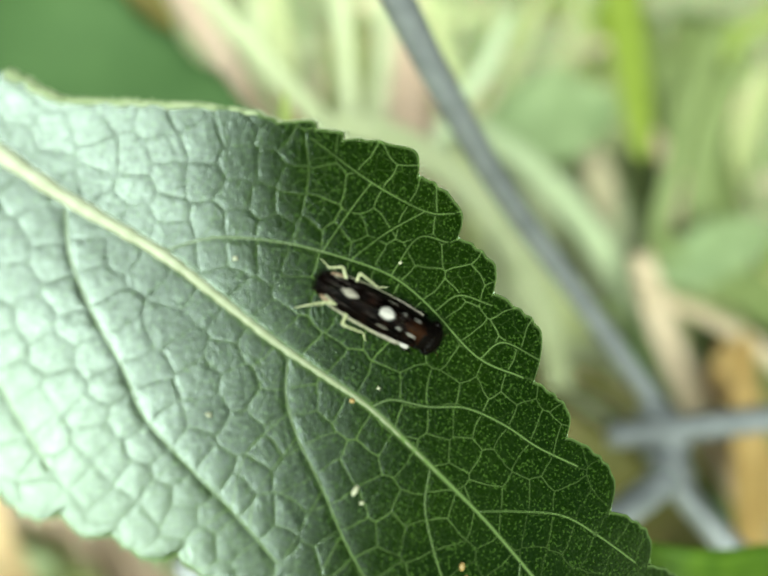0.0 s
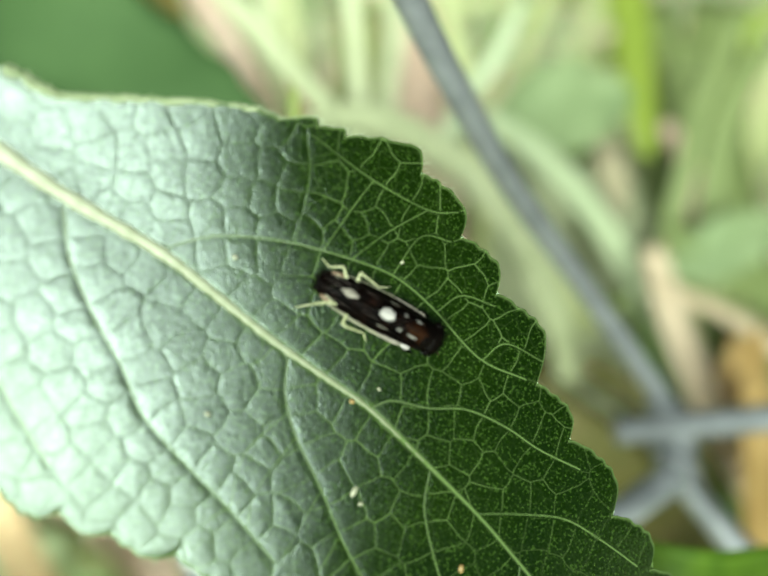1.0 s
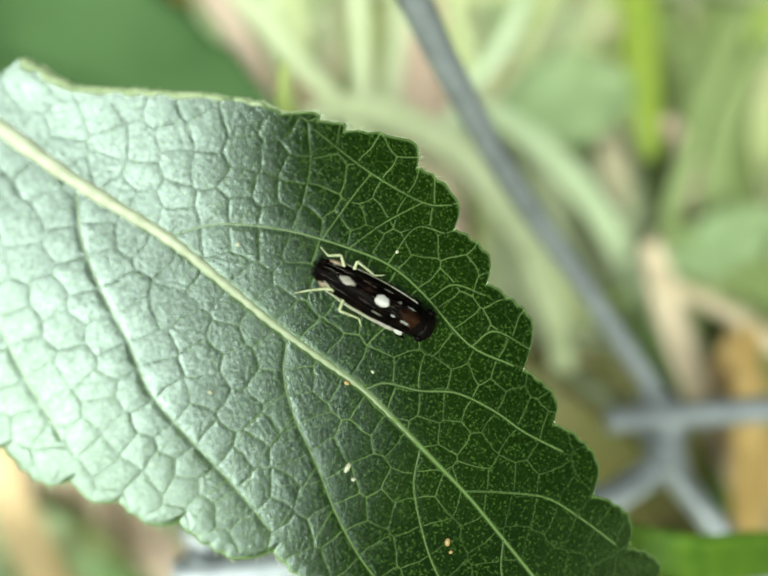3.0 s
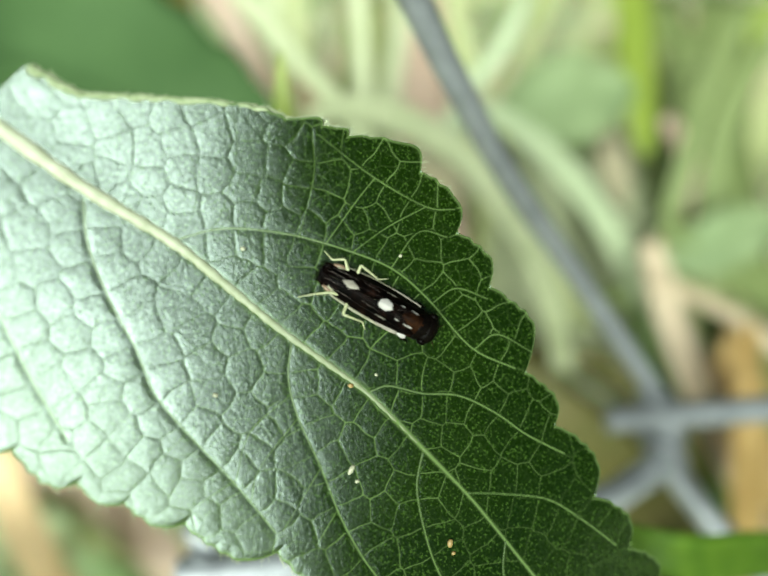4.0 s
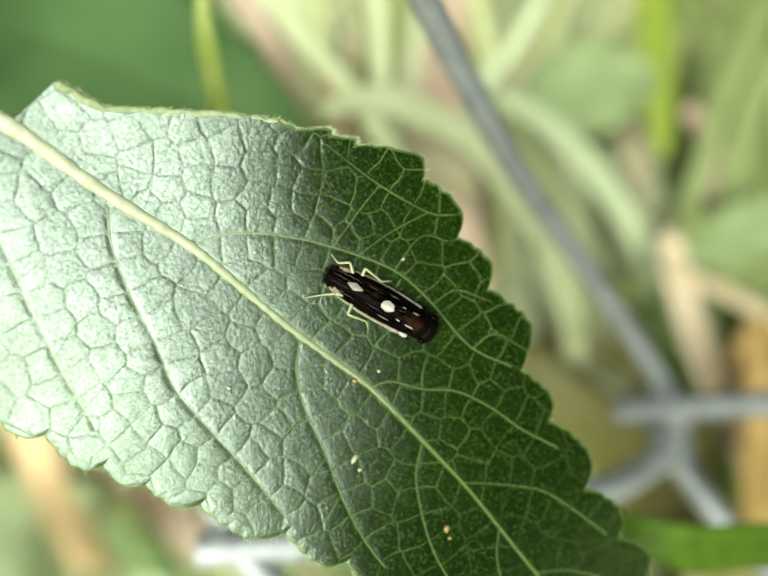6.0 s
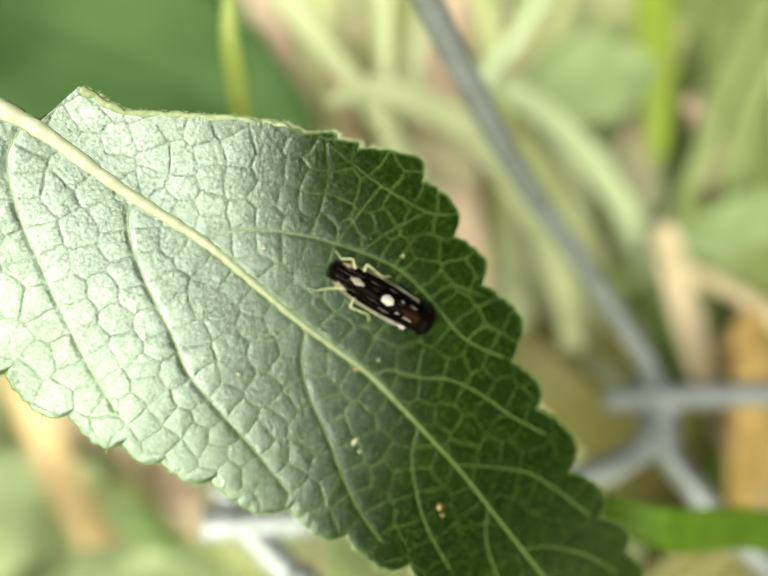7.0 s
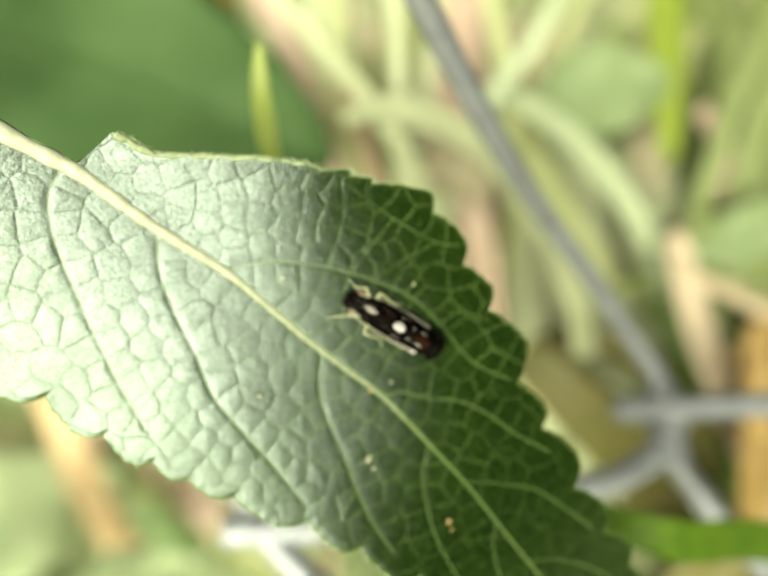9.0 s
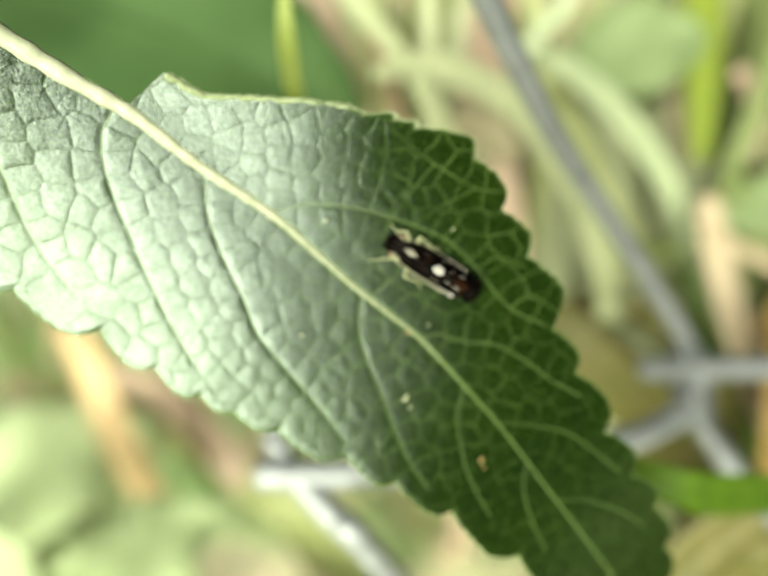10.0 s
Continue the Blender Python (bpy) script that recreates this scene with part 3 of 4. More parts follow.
def bug_roof(x, y):
    """Height of the folded wings over the leaf."""
    w = bug_half_width(x)
    q = np.clip(np.abs(y) / w, 0, 1)
    return bug_height(x) * (1 - 0.20 * q - 0.50 * q ** 2.6)


def shell(x0, x1, y_of0, y_of1, nx, ny, lift=0.0, thick=0.03):
    """A thin curved plate that follows the roof, from one side line to another."""
    top, faces = [], []
    for x in np.linspace(x0, x1, nx):
        for s in np.linspace(0, 1, ny):
            y = y_of0(x) + (y_of1(x) - y_of0(x)) * s
            top.append((x, y, bug_roof(x, y) + lift))
    top = np.array(top)
    n = len(top)
    low = top - np.array([0, 0, thick])
    for i in range(nx - 1):
        for j in range(ny - 1):
            k = i * ny + j
            faces.append((k, k + ny, k + ny + 1, k + 1))
            faces.append((k + n, k + 1 + n, k + ny + 1 + n, k + ny + n))
    rim = [j for j in range(ny)] + [i * ny + ny - 1 for i in range(1, nx)] + [(nx - 1) * ny + j for j in range(ny - 2, -1, -1)] + [i * ny for i in range(nx - 2, 0, -1)]
    for p, q in zip(rim, rim[1:] + rim[:1]):
        faces.append((p, p + n, q + n, q))
    return np.vstack([top, low]), faces


def patch(cx, cy, rx, ry, corners, lift, sides=4):
    """A small marking that lies on the roof; corners 0 gives an ellipse, more a lozenge."""
    verts, faces = [], []
    rings, n = 5, 24
    for r in range(rings + 1):
        for k in range(n):
            t = 2 * math.pi * k / n
            c, s = math.cos(t), math.sin(t)
            straight = 1 / (abs(c) + abs(s)) if sides == 4 else 0.88 / math.cos((t + 0.35) % (math.pi / 3) - math.pi / 6)
            m = (1 - corners) + corners * straight
            x, y = cx + rx * m * c * r / rings, cy + ry * m * s * r / rings
            verts.append((x, y, float(bug_roof(x, y)) + lift * (1.0 if r < rings else 0.2)))
    for r in range(rings):
        for k in range(n):
            a, b = r * n + k, r * n + (k + 1) % n
            faces.append((a, a + n, b + n, b))
    return np.array(verts), faces


def build_bug():
    bug = new("leafhopper")
    t = radians(BUG_TURN)
    ca, sa = math.cos(t), math.sin(t)
    mid = np.array(BUG_TAIL) + 2.2 * np.array([ca, sa])
    # seat it on the leaf: its own plane touches the bend at the middle
    e = 1.5
    ha, hb = leaf_bend(mid[0] - e * ca, mid[1] - e * sa), leaf_bend(mid[0] + e * ca, mid[1] + e * sa)
    hl, hr = leaf_bend(mid[0] + sa, mid[1] - ca), leaf_bend(mid[0] - sa, mid[1] + ca)
    ex = Vector((ca, sa, (hb - ha) / (2 * e))).normalized()
    ey = Vector((-sa, ca, (hr - hl) / 2)).normalized()
    ez = ex.cross(ey).normalized()
    ey = ez.cross(ex)
    o = Vector((mid[0], mid[1], float(leaf_bend(*mid)) + 0.10)) - 2.2 * ex
    local = Matrix(((ex.x, ey.x, ez.x, o.x * MM), (ex.y, ey.y, ez.y, o.y * MM), (ex.z, ey.z, ez.z, o.z * MM), (0, 0, 0, 1))) @ Matrix.Diagonal((0.98, 0.92, 0.97, 1))
    bug.matrix_world = LEAF_FRAME @ local
    tagged(bug, "small dark leafhopper with white spots resting on the leaf", "insect")

    def add(name, vf, mat, label="", parent=bug):
        v, f = vf
        return mesh_ob(name, np.asarray(v) * MM, f, mat, parent, label)

    for s in (1, -1):
        wing = add("forewing", shell(0.02, 3.80, lambda x: 0.008 * s, lambda x: s * bug_half_width(x) * 0.97, 40, 12, 0.012 if s > 0 else 0.0), WING, "dark brown folded forewing")
        # raised wing veins
        for y0, y1 in ((0.34, 0.16), (0.74, 0.60)):
            xs = np.linspace(3.6, 0.30, 26)
            ys = s * bug_half_width(xs) * np.linspace(y0, y1, 26)
            add("wing_vein", tube(np.stack([xs, ys, bug_roof(xs, ys) + 0.010], -1), 0.007, 5), WING_VEIN, "", wing)
        # pale streaks near the shoulder and along the outer edge
        for cx, q, rx, ry in ((3.40, 0.44, 0.19, 0.030), (2.93, 0.40, 0.10, 0.022), (2.45, 0.66, 0.22, 0.016)):
            add("pale_streak", patch(cx, s * q * float(bug_half_width(cx)), rx, ry, 0.3, 0.014), DULL if q > 0.5 else WHITE, "", wing)
    # fine pale glints towards the tail, painted as lines; two marks by the shield
    for x0, x1, q0, q1 in ((0.18, 0.95, 0.30, 0.22), (0.22, 1.25, 0.62, 0.50), (0.30, 0.80, 0.85, 0.80), (1.45, 2.05, 0.55, 0.48), (1.6, 2.3, -0.40, -0.46),
                           (0.20, 0.85, -0.35, -0.25), (0.35, 1.3, -0.66, -0.60), (2.75, 3.05, 0.12, 0.22), (2.75, 3.05, -0.16, -0.26)):
        xs = np.linspace(x0, x1, 10)
        ys = bug_half_width(xs) * np.linspace(q0, q1, 10) + 0.015 * np.sin(xs * 19)
        add("glint_line", tube(np.stack([xs, ys, bug_roof(xs, ys) + 0.015], -1), 0.011 * np.sin(np.linspace(0.3, 2.9, 10)), 5), GLINT_LINE)
    add("white_spot", patch(2.37, 0.02, 0.28, 0.235, 1.0, 0.018, 6), WHITE, "white lozenge spot")
    add("white_spot", patch(1.06, 0.06, 0.36, 0.165, 0.9, 0.018), DULL, "dull white lozenge spot")
    # body below the wings
    body = []
    for x in np.linspace(0.45, 4.0, 26):
        w, hh = float(bug_half_width(x)), float(bug_height(x))
        body.append([(x, w * 0.93 * math.cos(k), 0.25 + 0.22 * math.sin(k) * (1 if math.sin(k) > 0 else 0.9) * min(1, hh / 0.7)) for k in np.linspace(0, 2 * math.pi, 13)[:-1]])
    body = np.array(body)
    nb, mb = body.shape[:2]
    faces = [(i * mb + k, (i + 1) * mb + k, (i + 1) * mb + (k + 1) % mb, i * mb + (k + 1) % mb) for i in range(nb - 1) for k in range(mb)]
    faces += [tuple(range(mb)), tuple((nb - 1) * mb + k for k in range(mb))[::-1]]
    add("abdomen", (body.reshape(-1, 3), faces), CREAM, "cream flanks below the wings")
    for s in (1, -1):
        for x0, x1, m, fat in ((2.40, 3.26, DULL, 1.0), (3.24, 3.58, WHITE if s < 0 else DULL, 1.2)):
            xs = np.linspace(x0, x1, 14)
            ys = s * bug_half_width(xs) * 0.99
            add("costal_mark", tube(np.stack([xs, ys, bug_roof(xs, ys) + 0.03], -1), fat * (0.09 if s < 0 else 0.04) * np.sin(np.linspace(0.15, 2.3, 14)) + 0.008, 8, 0.45), m, "white mark on the wing edge")
        flank = np.linspace(0.55, 3.3, 40)
        add("flank_edge", tube(np.stack([flank, s * (bug_half_width(flank) + 0.02), bug_roof(flank, 9.0) - 0.07], -1), (0.055 if s < 0 else 0.03) * np.sin(np.linspace(0.25, 2.9, 40)) ** 0.5, 8, 0.7), CREAM, "cream edge below the wing")
        rose = np.linspace(0.28, 0.75, 10)
        add("tail_side", tube(np.stack([rose, s * bug_half_width(rose) * 0.9, np.full(10, 0.24)], -1), 0.09 * np.sin(np.linspace(0.4, 2.7, 10)), 8), ROSE, "rosy tail side")
    # tail tip: short dark bristly lobes
    rng = np.random.RandomState(2)
    lobes = [ellipsoid((0.14, 0, 0.22), (0.16, 0.30, 0.07), 12, 8)]
    for k in range(15):
        y = -0.32 + 0.0457 * k
        x = 0.10 - 0.12 * (1 - (y / 0.36) ** 2) - rng.uniform(0, 0.05)
        lobes.append(tube([(x + 0.2, y * 0.8, 0.26), (x + 0.05, y, 0.24 + rng.uniform(0, 0.06)), (x - 0.10, y * 1.35, 0.2)], [0.045, 0.026, 0.006], 6))
    add("tail_tip", put_together(lobes), BLACK, "black bristly tail tip")
    # front of the body
    front = []
    for x in np.linspace(3.74, 4.06, 12):
        w, hh = float(bug_half_width(x)), float(bug_height(x))
        front.append([(x, w * 0.99 * math.cos(k), 0.36 + (hh - 0.33) * math.sin(k)) for k in np.linspace(-0.5, math.pi + 0.5, 17)])
    front = np.array(front)
    nf, mf = front.shape[:2]
    add("pronotum", (front.reshape(-1, 3), [(i * mf + k, i * mf + k + 1, (i + 1) * mf + k + 1, (i + 1) * mf + k) for i in range(nf - 1) for k in range(mf - 1)]
                     + [tuple(range(mf))[::-1], tuple((nf - 1) * mf + k for k in range(mf))]), BLACK, "black collar plate")
    tri = []
    for i in range(8):
        x, w = 3.82 - 0.115 * i, 0.40 * (1 - (i / 7.2) ** 1.6)
        tri += [(x, w * q, float(bug_roof(x, w * q)) + 0.045 - 0.03 * abs(q)) for q in (-1, -0.5, 0, 0.5, 1)]
    add("scutellum", (np.array(tri), [(i * 5 + j, i * 5 + j + 1, (i + 1) * 5 + j + 1, (i + 1) * 5 + j) for i in range(7) for j in range(4)]), SHIELD, "red-brown triangular shield")
    for s in (1, -1):
        add("shield_line", tube([(3.70, s * 0.37, float(bug_roof(3.7, 0.37)) + 0.025), (3.3, s * 0.26, float(bug_roof(3.3, 0.26)) + 0.03), (3.0, s * 0.05, float(bug_roof(3.0, 0.05)) + 0.03)], 0.006, 5), BROWN)
    add("head", ellipsoid((4.10, 0, 0.50), (0.36, 0.58, 0.33), 22, 14), BLACK, "blunt black head")
    for s in (1, -1):
        add("eye", ellipsoid((4.08, s * 0.50, 0.56), (0.17, 0.13, 0.19), 14, 10), BLACK, "glossy dark eye")
        add("antenna", tube([(4.36, s * 0.22, 0.42), (4.50, s * 0.34, 0.40), (4.66, s * 0.50, 0.36)], [0.022, 0.012, 0.005], 6), BROWN)
    # legs: hip, knee, heel, toe
    legs = [
        [(0.95, -0.42, 0.25), (0.62, -0.52, 0.34), (0.24, -0.80, 0.22), (-0.22, -1.20, 0.04)],
        [(1.30, -0.45, 0.2), (1.34, -0.98, 0.34), (2.08, -0.88, 0.16), (2.30, -1.09, 0.02)],
        [(0.85, 0.40, 0.25), (0.52, 0.76, 0.36), (0.16, 0.53, 0.26), (-0.20, 0.70, 0.06)],
        [(1.15, 0.45, 0.2), (1.08, 0.85, 0.36), (1.86, 0.74, 0.18), (2.18, 0.96, 0.02)],
        [(3.35, -0.42, 0.2), (3.48, -0.74, 0.26), (3.72, -0.70, 0.12), (3.84, -0.80, 0.02)],
        [(3.35, 0.42, 0.2), (3.50, 0.70, 0.26), (3.70, 0.66, 0.12), (3.80, 0.74, 0.02)],
    ]
    for k, (hip, knee, heel, toe) in enumerate(legs):
        mat = LEG if k < 4 else BLACK
        leg = add("leg", tube(spline([hip, tuple((np.array(hip) + knee) / 2 + (0, 0, 0.03)), knee], 8), np.linspace(0.070, 0.046, 8), 7), mat, "pale yellow-green leg" if k < 4 else "")
        add("shin", tube(spline([knee, tuple((np.array(knee) + heel) / 2 + (0, 0, 0.02)), heel], 8), np.linspace(0.046, 0.034, 8), 7), mat, "", leg)
        add("foot", tube(spline([heel, tuple((np.array(heel) + toe) / 2), toe], 6), np.linspace(0.034, 0.016, 6), 6), mat, "", leg)
        if k < 4:
            spines = []
            for f in np.linspace(0.15, 0.9, 7):
                p = np.array(knee) * (1 - f) + np.array(heel) * f
                d = np.array([0.03 * (-1) ** k, 0.09 * np.sign(p[1]), 0.03])
                spines.append(tube([p, p + d], [0.007, 0.002], 4))
            add("spines", put_together(spines), LEG, "", leg)
    # bristles under the flank
    bristles = []
    for x in np.linspace(0.8, 1.9, 12):
        for s in (1, -1):
            y = s * float(bug_half_width(x))
            bristles.append(tube([(x, y * 0.97, 0.3), (x - 0.03, y * 1.03 + 0.07 * s, 0.2)], [0.010, 0.003], 4))
    add("flank_bristles", put_together(bristles), CREAM)
    return bug


# ---- crumbs on the leaf ----
def build_crumb(name, a, b, size, stretch, turn, mat, label):
    rng = np.random.RandomState(int(1000 + a * 37 + b * 91))
    v, f = ellipsoid((0, 0, 0), (size * stretch, size, size * 0.7), 10, 7)
    v = v * (1 + 0.22 * (rng.rand(len(v), 1) - 0.5))
    ob = mesh_ob(name, v * MM, f, mat)
    h, _, _ = leaf_relief(np.array([a]), np.array([b]), np.array([1.0]))
    ob.matrix_world = LEAF_FRAME @ pose(a * MM, b * MM, (float(leaf_bend(a, b)) + float(h[0]) + size * 0.45) * MM, 0, 0, turn)
    return tagged(ob, label, "crumb", "crumbs on the leaf")


# ---- grass, straw and other leaves ----
def ribbon(points, width, n=46, fold=0.18, tip=0.12, root=0.75, facing=(0, -0.8, 0.6)):
    """A blade along a curve: thin, folded along its middle, tapered to the first point."""
    c = spline(points, n)
    along = np.gradient(c, axis=0)
    along /= np.linalg.norm(along, axis=1)[:, None]
    side = np.cross(along, np.array(facing))
    side /= np.linalg.norm(side, axis=1)[:, None] + 1e-9
    face = np.cross(side, along)
    s = np.linspace(0, 1, n)
    w = width / 2 * np.minimum(tip + (1 - tip) * np.sqrt(np.clip(s / 0.2, 0, 1)), 1) * np.interp(s, [0, 0.5, 1], [1, 1, root])
    th = 0.09
    verts, faces = [], []
    for i in range(n):
        for q, lift in ((-1, fold), (-0.5, fold * 0.35), (0, 0), (0.5, fold * 0.35), (1, fold)):
            verts.append(c[i] + side[i] * w[i] * q + face[i] * w[i] * lift)
        for q, lift in ((1, fold), (0.5, fold * 0.35), (0, 0), (-0.5, fold * 0.35), (-1, fold)):
            verts.append(c[i] + side[i] * w[i] * q * 0.97 + face[i] * (w[i] * lift - th))
    m = 10
    for i in range(n - 1):
        for k in range(m):
            faces.append((i * m + k, i * m + (k + 1) % m, (i + 1) * m + (k + 1) % m, (i + 1) * m + k))
    faces += [tuple(range(m))[::-1], tuple((n - 1) * m + k for k in range(m))]
    return np.array(verts), faces


def rooted(points, drift=(0, 25)):
    """Carries a curve on down to the ground, bending over from the way it was going."""
    p, before = np.array(points[-1], float), np.array(points[-2], float)
    foot = p + (drift[0], drift[1], -3 - p[2])
    go, down = (p - before) / np.linalg.norm(p - before) * 110, np.array((0, 0, -150.0))
    low = [(2 * s ** 3 - 3 * s * s + 1) * p + (s ** 3 - 2 * s * s + s) * go + (3 * s * s - 2 * s ** 3) * foot + (s ** 3 - s * s) * down
           for s in (0.06, 0.14, 0.26, 0.44, 0.68, 1.0)]
    return list(points) + [tuple(q) for q in low]


def build_blade(points, width, mat, label, name="grass_blade", category="grass", drift=(0, 25), **shape):
    v, f = ribbon(rooted(points, drift), width, **shape)
    ob = mesh_ob(name, v * MM, f, mat)
    line = spline(rooted(points, drift), 46)
    mesh_ob("midrib", *tube(line * MM, np.linspace(0.02, 0.06, 46) * width * MM, 6), mat, ob)
    return tagged(ob, label, category, "grass blades behind the leaf" if category == "grass" else "")


def broad_leaf(center, along, face, length, width, mat, parent):
    """A simple pointed leaf with a midrib, arched along its length."""
    along, face = Vector(along).normalized(), Vector(face).normalized()
    side = along.cross(face).normalized()
    face = side.cross(along)
    verts, faces, n, m = [], [], 34, 13
    for layer in (0, 1):
        for i in range(n):
            s = i / (n - 1)
            w = width / 2 * (math.sin(math.pi * min(1, s * 0.97 + 0.02)) ** 0.7) * (1 + 0.05 * math.sin(s * 60))
            for j in range(m):
                q = 2 * j / (m - 1) - 1
                z = length * (0.10 * math.sin(math.pi * s)) + width * (0.10 * abs(q) + 0.06 * math.sin(s * 17 + 2 * q) * abs(q)) - layer * 0.3
                p = Vector(center) + along * (s - 0.5) * length + side * w * q + face * z
                verts.append(tuple(p))
    k = n * m
    for i in range(n - 1):
        for j in range(m - 1):
            a = i * m + j
            faces.append((a, a + 1, a + m + 1, a + m))
            faces.append((a + k, a + m + k, a + m + 1 + k, a + 1 + k))
    rim = list(range(m)) + [i * m + m - 1 for i in range(1, n)] + [(n - 1) * m + j for j in range(m - 2, -1, -1)] + [i * m for i in range(n - 2, 0, -1)]
    for p, q in zip(rim, rim[1:] + rim[:1]):
        faces.append((p, p + k, q + k, q))
    leaf = mesh_ob("leaf", np.array(verts) * MM, faces, mat, parent)
    line = [Vector(center) + along * (s - 0.5) * length + face * (length * 0.10 * math.sin(math.pi * s) + 0.3) for s in np.linspace(0.0, 0.97, 20)]
    mesh_ob("midrib", *tube(np.array(line) * MM, np.linspace(0.006, 0.002, 20) * length * MM, 6), mat, leaf)
    return Vector(center) - along * 0.5 * length


def build_broad_plant(label, mat, leaves, foot):
    plant = new("broad_leaved_plant")
    tagged(plant, label, "plant")
    for center, along, face, length, width in leaves:
        base = broad_leaf(center, along, face, length, width, mat, plant)
        stem = spline([base, base.lerp(Vector(foot), 0.5) + Vector((-6, 8, 10)), Vector(foot)], 24)
        mesh_ob("stem", *tube(stem * MM, np.linspace(0.8, 1.8, 24) * MM, 8), STEM, plant)
    return plant


# ---- the wire fence ----
def strand(points, radius=1.0, n=40):
    return tube(spline(points, n) * MM, radius * MM, 12)


def twist(a, b, turns, gap, radius=1.0, n=60):
    """Two wires wound round one another between two places."""
    a, b = np.array(a, float), np.array(b, float)
    along = (b - a) / np.linalg.norm(b - a)
    side = np.cross(along, (0, 1, 0))
    side /= np.linalg.norm(side)
    face = np.cross(side, along)
    out = []
    for half in (0, math.pi):
        s = np.linspace(0, 1, n)
        ang = 2 * math.pi * turns * s + half
        path = a + (b - a) * s[:, None] + gap * (np.cos(ang)[:, None] * side + np.sin(ang)[:, None] * face)
        out.append(tube(path * MM, radius * MM, 10))
    return put_together(out)


def build_fence():
    fence = new("wire_fence")
    tagged(fence, "grey galvanised wire netting with twisted joints", "fence")
    mesh_ob("wire", *strand([(-3.7, 29.5, 250.4), (0.3, 30.2, 243.1), (3.2, 30.7, 237.9), (7.4, 31.2, 231.2), (13.6, 31, 223.1), (20.6, 28.4, 214.6)], 0.78), DARK_WIRE, fence, "weathered grey wire")
    mesh_ob("joint", *twist((20.6, 28.2, 214.4), (20.6, 23.7, 212.2), 1.5, 0.75, 0.9), JOINT, fence, "twisted wire joint")
    mesh_ob("wire", *strand([(16.2, 25.8, 214.6), (18.6, 26, 214.6), (22.4, 26.4, 214.7), (29.1, 27.4, 214.5), (43.1, 29.7, 213.5)], 1.0), JOINT, fence)
    mesh_ob("wire", *strand([(20, 23.4, 212.8), (17.4, 21.8, 212.4), (14.7, 20.5, 212.3), (4.3, 17, 213.4), (-5, 14.5, 214.7), (-9.3, 13.7, 215.2), (-11.8, 13.3, 215.3)], 1.05), LIT_WIRE, fence)
    mesh_ob("wire", *strand([(20.8, 23.6, 212.2), (22.6, 21.6, 210.8), (24.7, 19.5, 209.3), (28, 16.8, 207.7), (41.1, 8.6, 198.9), (90, 10, 60), (95, 14, -5)], 1.0, 200), JOINT, fence)
    mesh_ob("joint", *twist((-11.5, 17.1, 215.3), (-10.2, 13.8, 215.2), 1.0, 0.5, 0.65), LIT_WIRE, fence, "twisted wire joint")
    mesh_ob("wire", *strand([(-9.1, 13.6, 215.1), (-7.4, 12.3, 214.4), (-4.9, 10.8, 213.3), (-2.1, 9.1, 211.4), (22, 2, 150), (26, 5, 60), (28, 8, -5)], 0.95, 200), LIT_WIRE, fence)
    return fence


# ---- ground and meadow ----
def build_ground():
    n, size = 60, 60.0
    verts, faces = [], []
    for i in range(n + 1):
        for j in range(n + 1):
            x, y = ((2 * i / n - 1) ** 3) * size, ((2 * j / n - 1) ** 3) * size
            verts.append((x, y, 0.006 * noise.noise(Vector((x * 3, y * 3, 0)))))
    for i in range(n):
        for j in range(n):
            a = i * (n + 1) + j
            faces.append((a, a + n + 1, a + n + 2, a + 1))
    ob = mesh_ob("ground", verts, faces, GROUND)
    return tagged(ob, "grassy soil with dry litter", "ground", kind="structure")


def build_meadow():
    rng = np.random.RandomState(11)
    verts, faces = [], []
    count = 0
    while count < 42000:
        dist, turn = 1.7 * rng.rand() ** 0.8, rng.uniform(0, 2 * math.pi)
        x, y = dist * math.sin(turn), dist * math.cos(turn)
        if y < 0.07 and dist < 0.16:
            continue
        tall = rng.uniform(0.02, 0.055) + 0.03 * rng.rand() ** 6
        lean = rng.normal(0, 0.38, 2)
        if y < 0.2:
            lean[1] = abs(lean[1])
        w = rng.uniform(0.0014, 0.0040)
        turn = rng.uniform(0, math.pi)
        side = np.array([math.cos(turn), math.sin(turn), 0]) * w
        base = np.array([x, y, -0.003])
        k = len(verts)
        for s in (0, 0.35, 0.7, 1.0):
            c = base + np.array([lean[0] * tall * s * s, lean[1] * tall * s * s, tall * s * (1 - 0.18 * s)])
            taper = (1 - s ** 2.2) * 0.95 + 0.05
            verts += [c - side * taper, c + np.array([side[1], -side[0], 0]) * 0.3 * taper, c + side * taper]
        for i in range(3):
            for j in range(2):
                a = k + i * 3 + j
                faces.append((a, a + 1, a + 4, a + 3))
        count += 1
    ob = mesh_ob("meadow_grass", verts, faces, MEADOW)
    return tagged(ob, "sunlit meadow grass, green mixed with dry straw", "grass", kind="stuff")


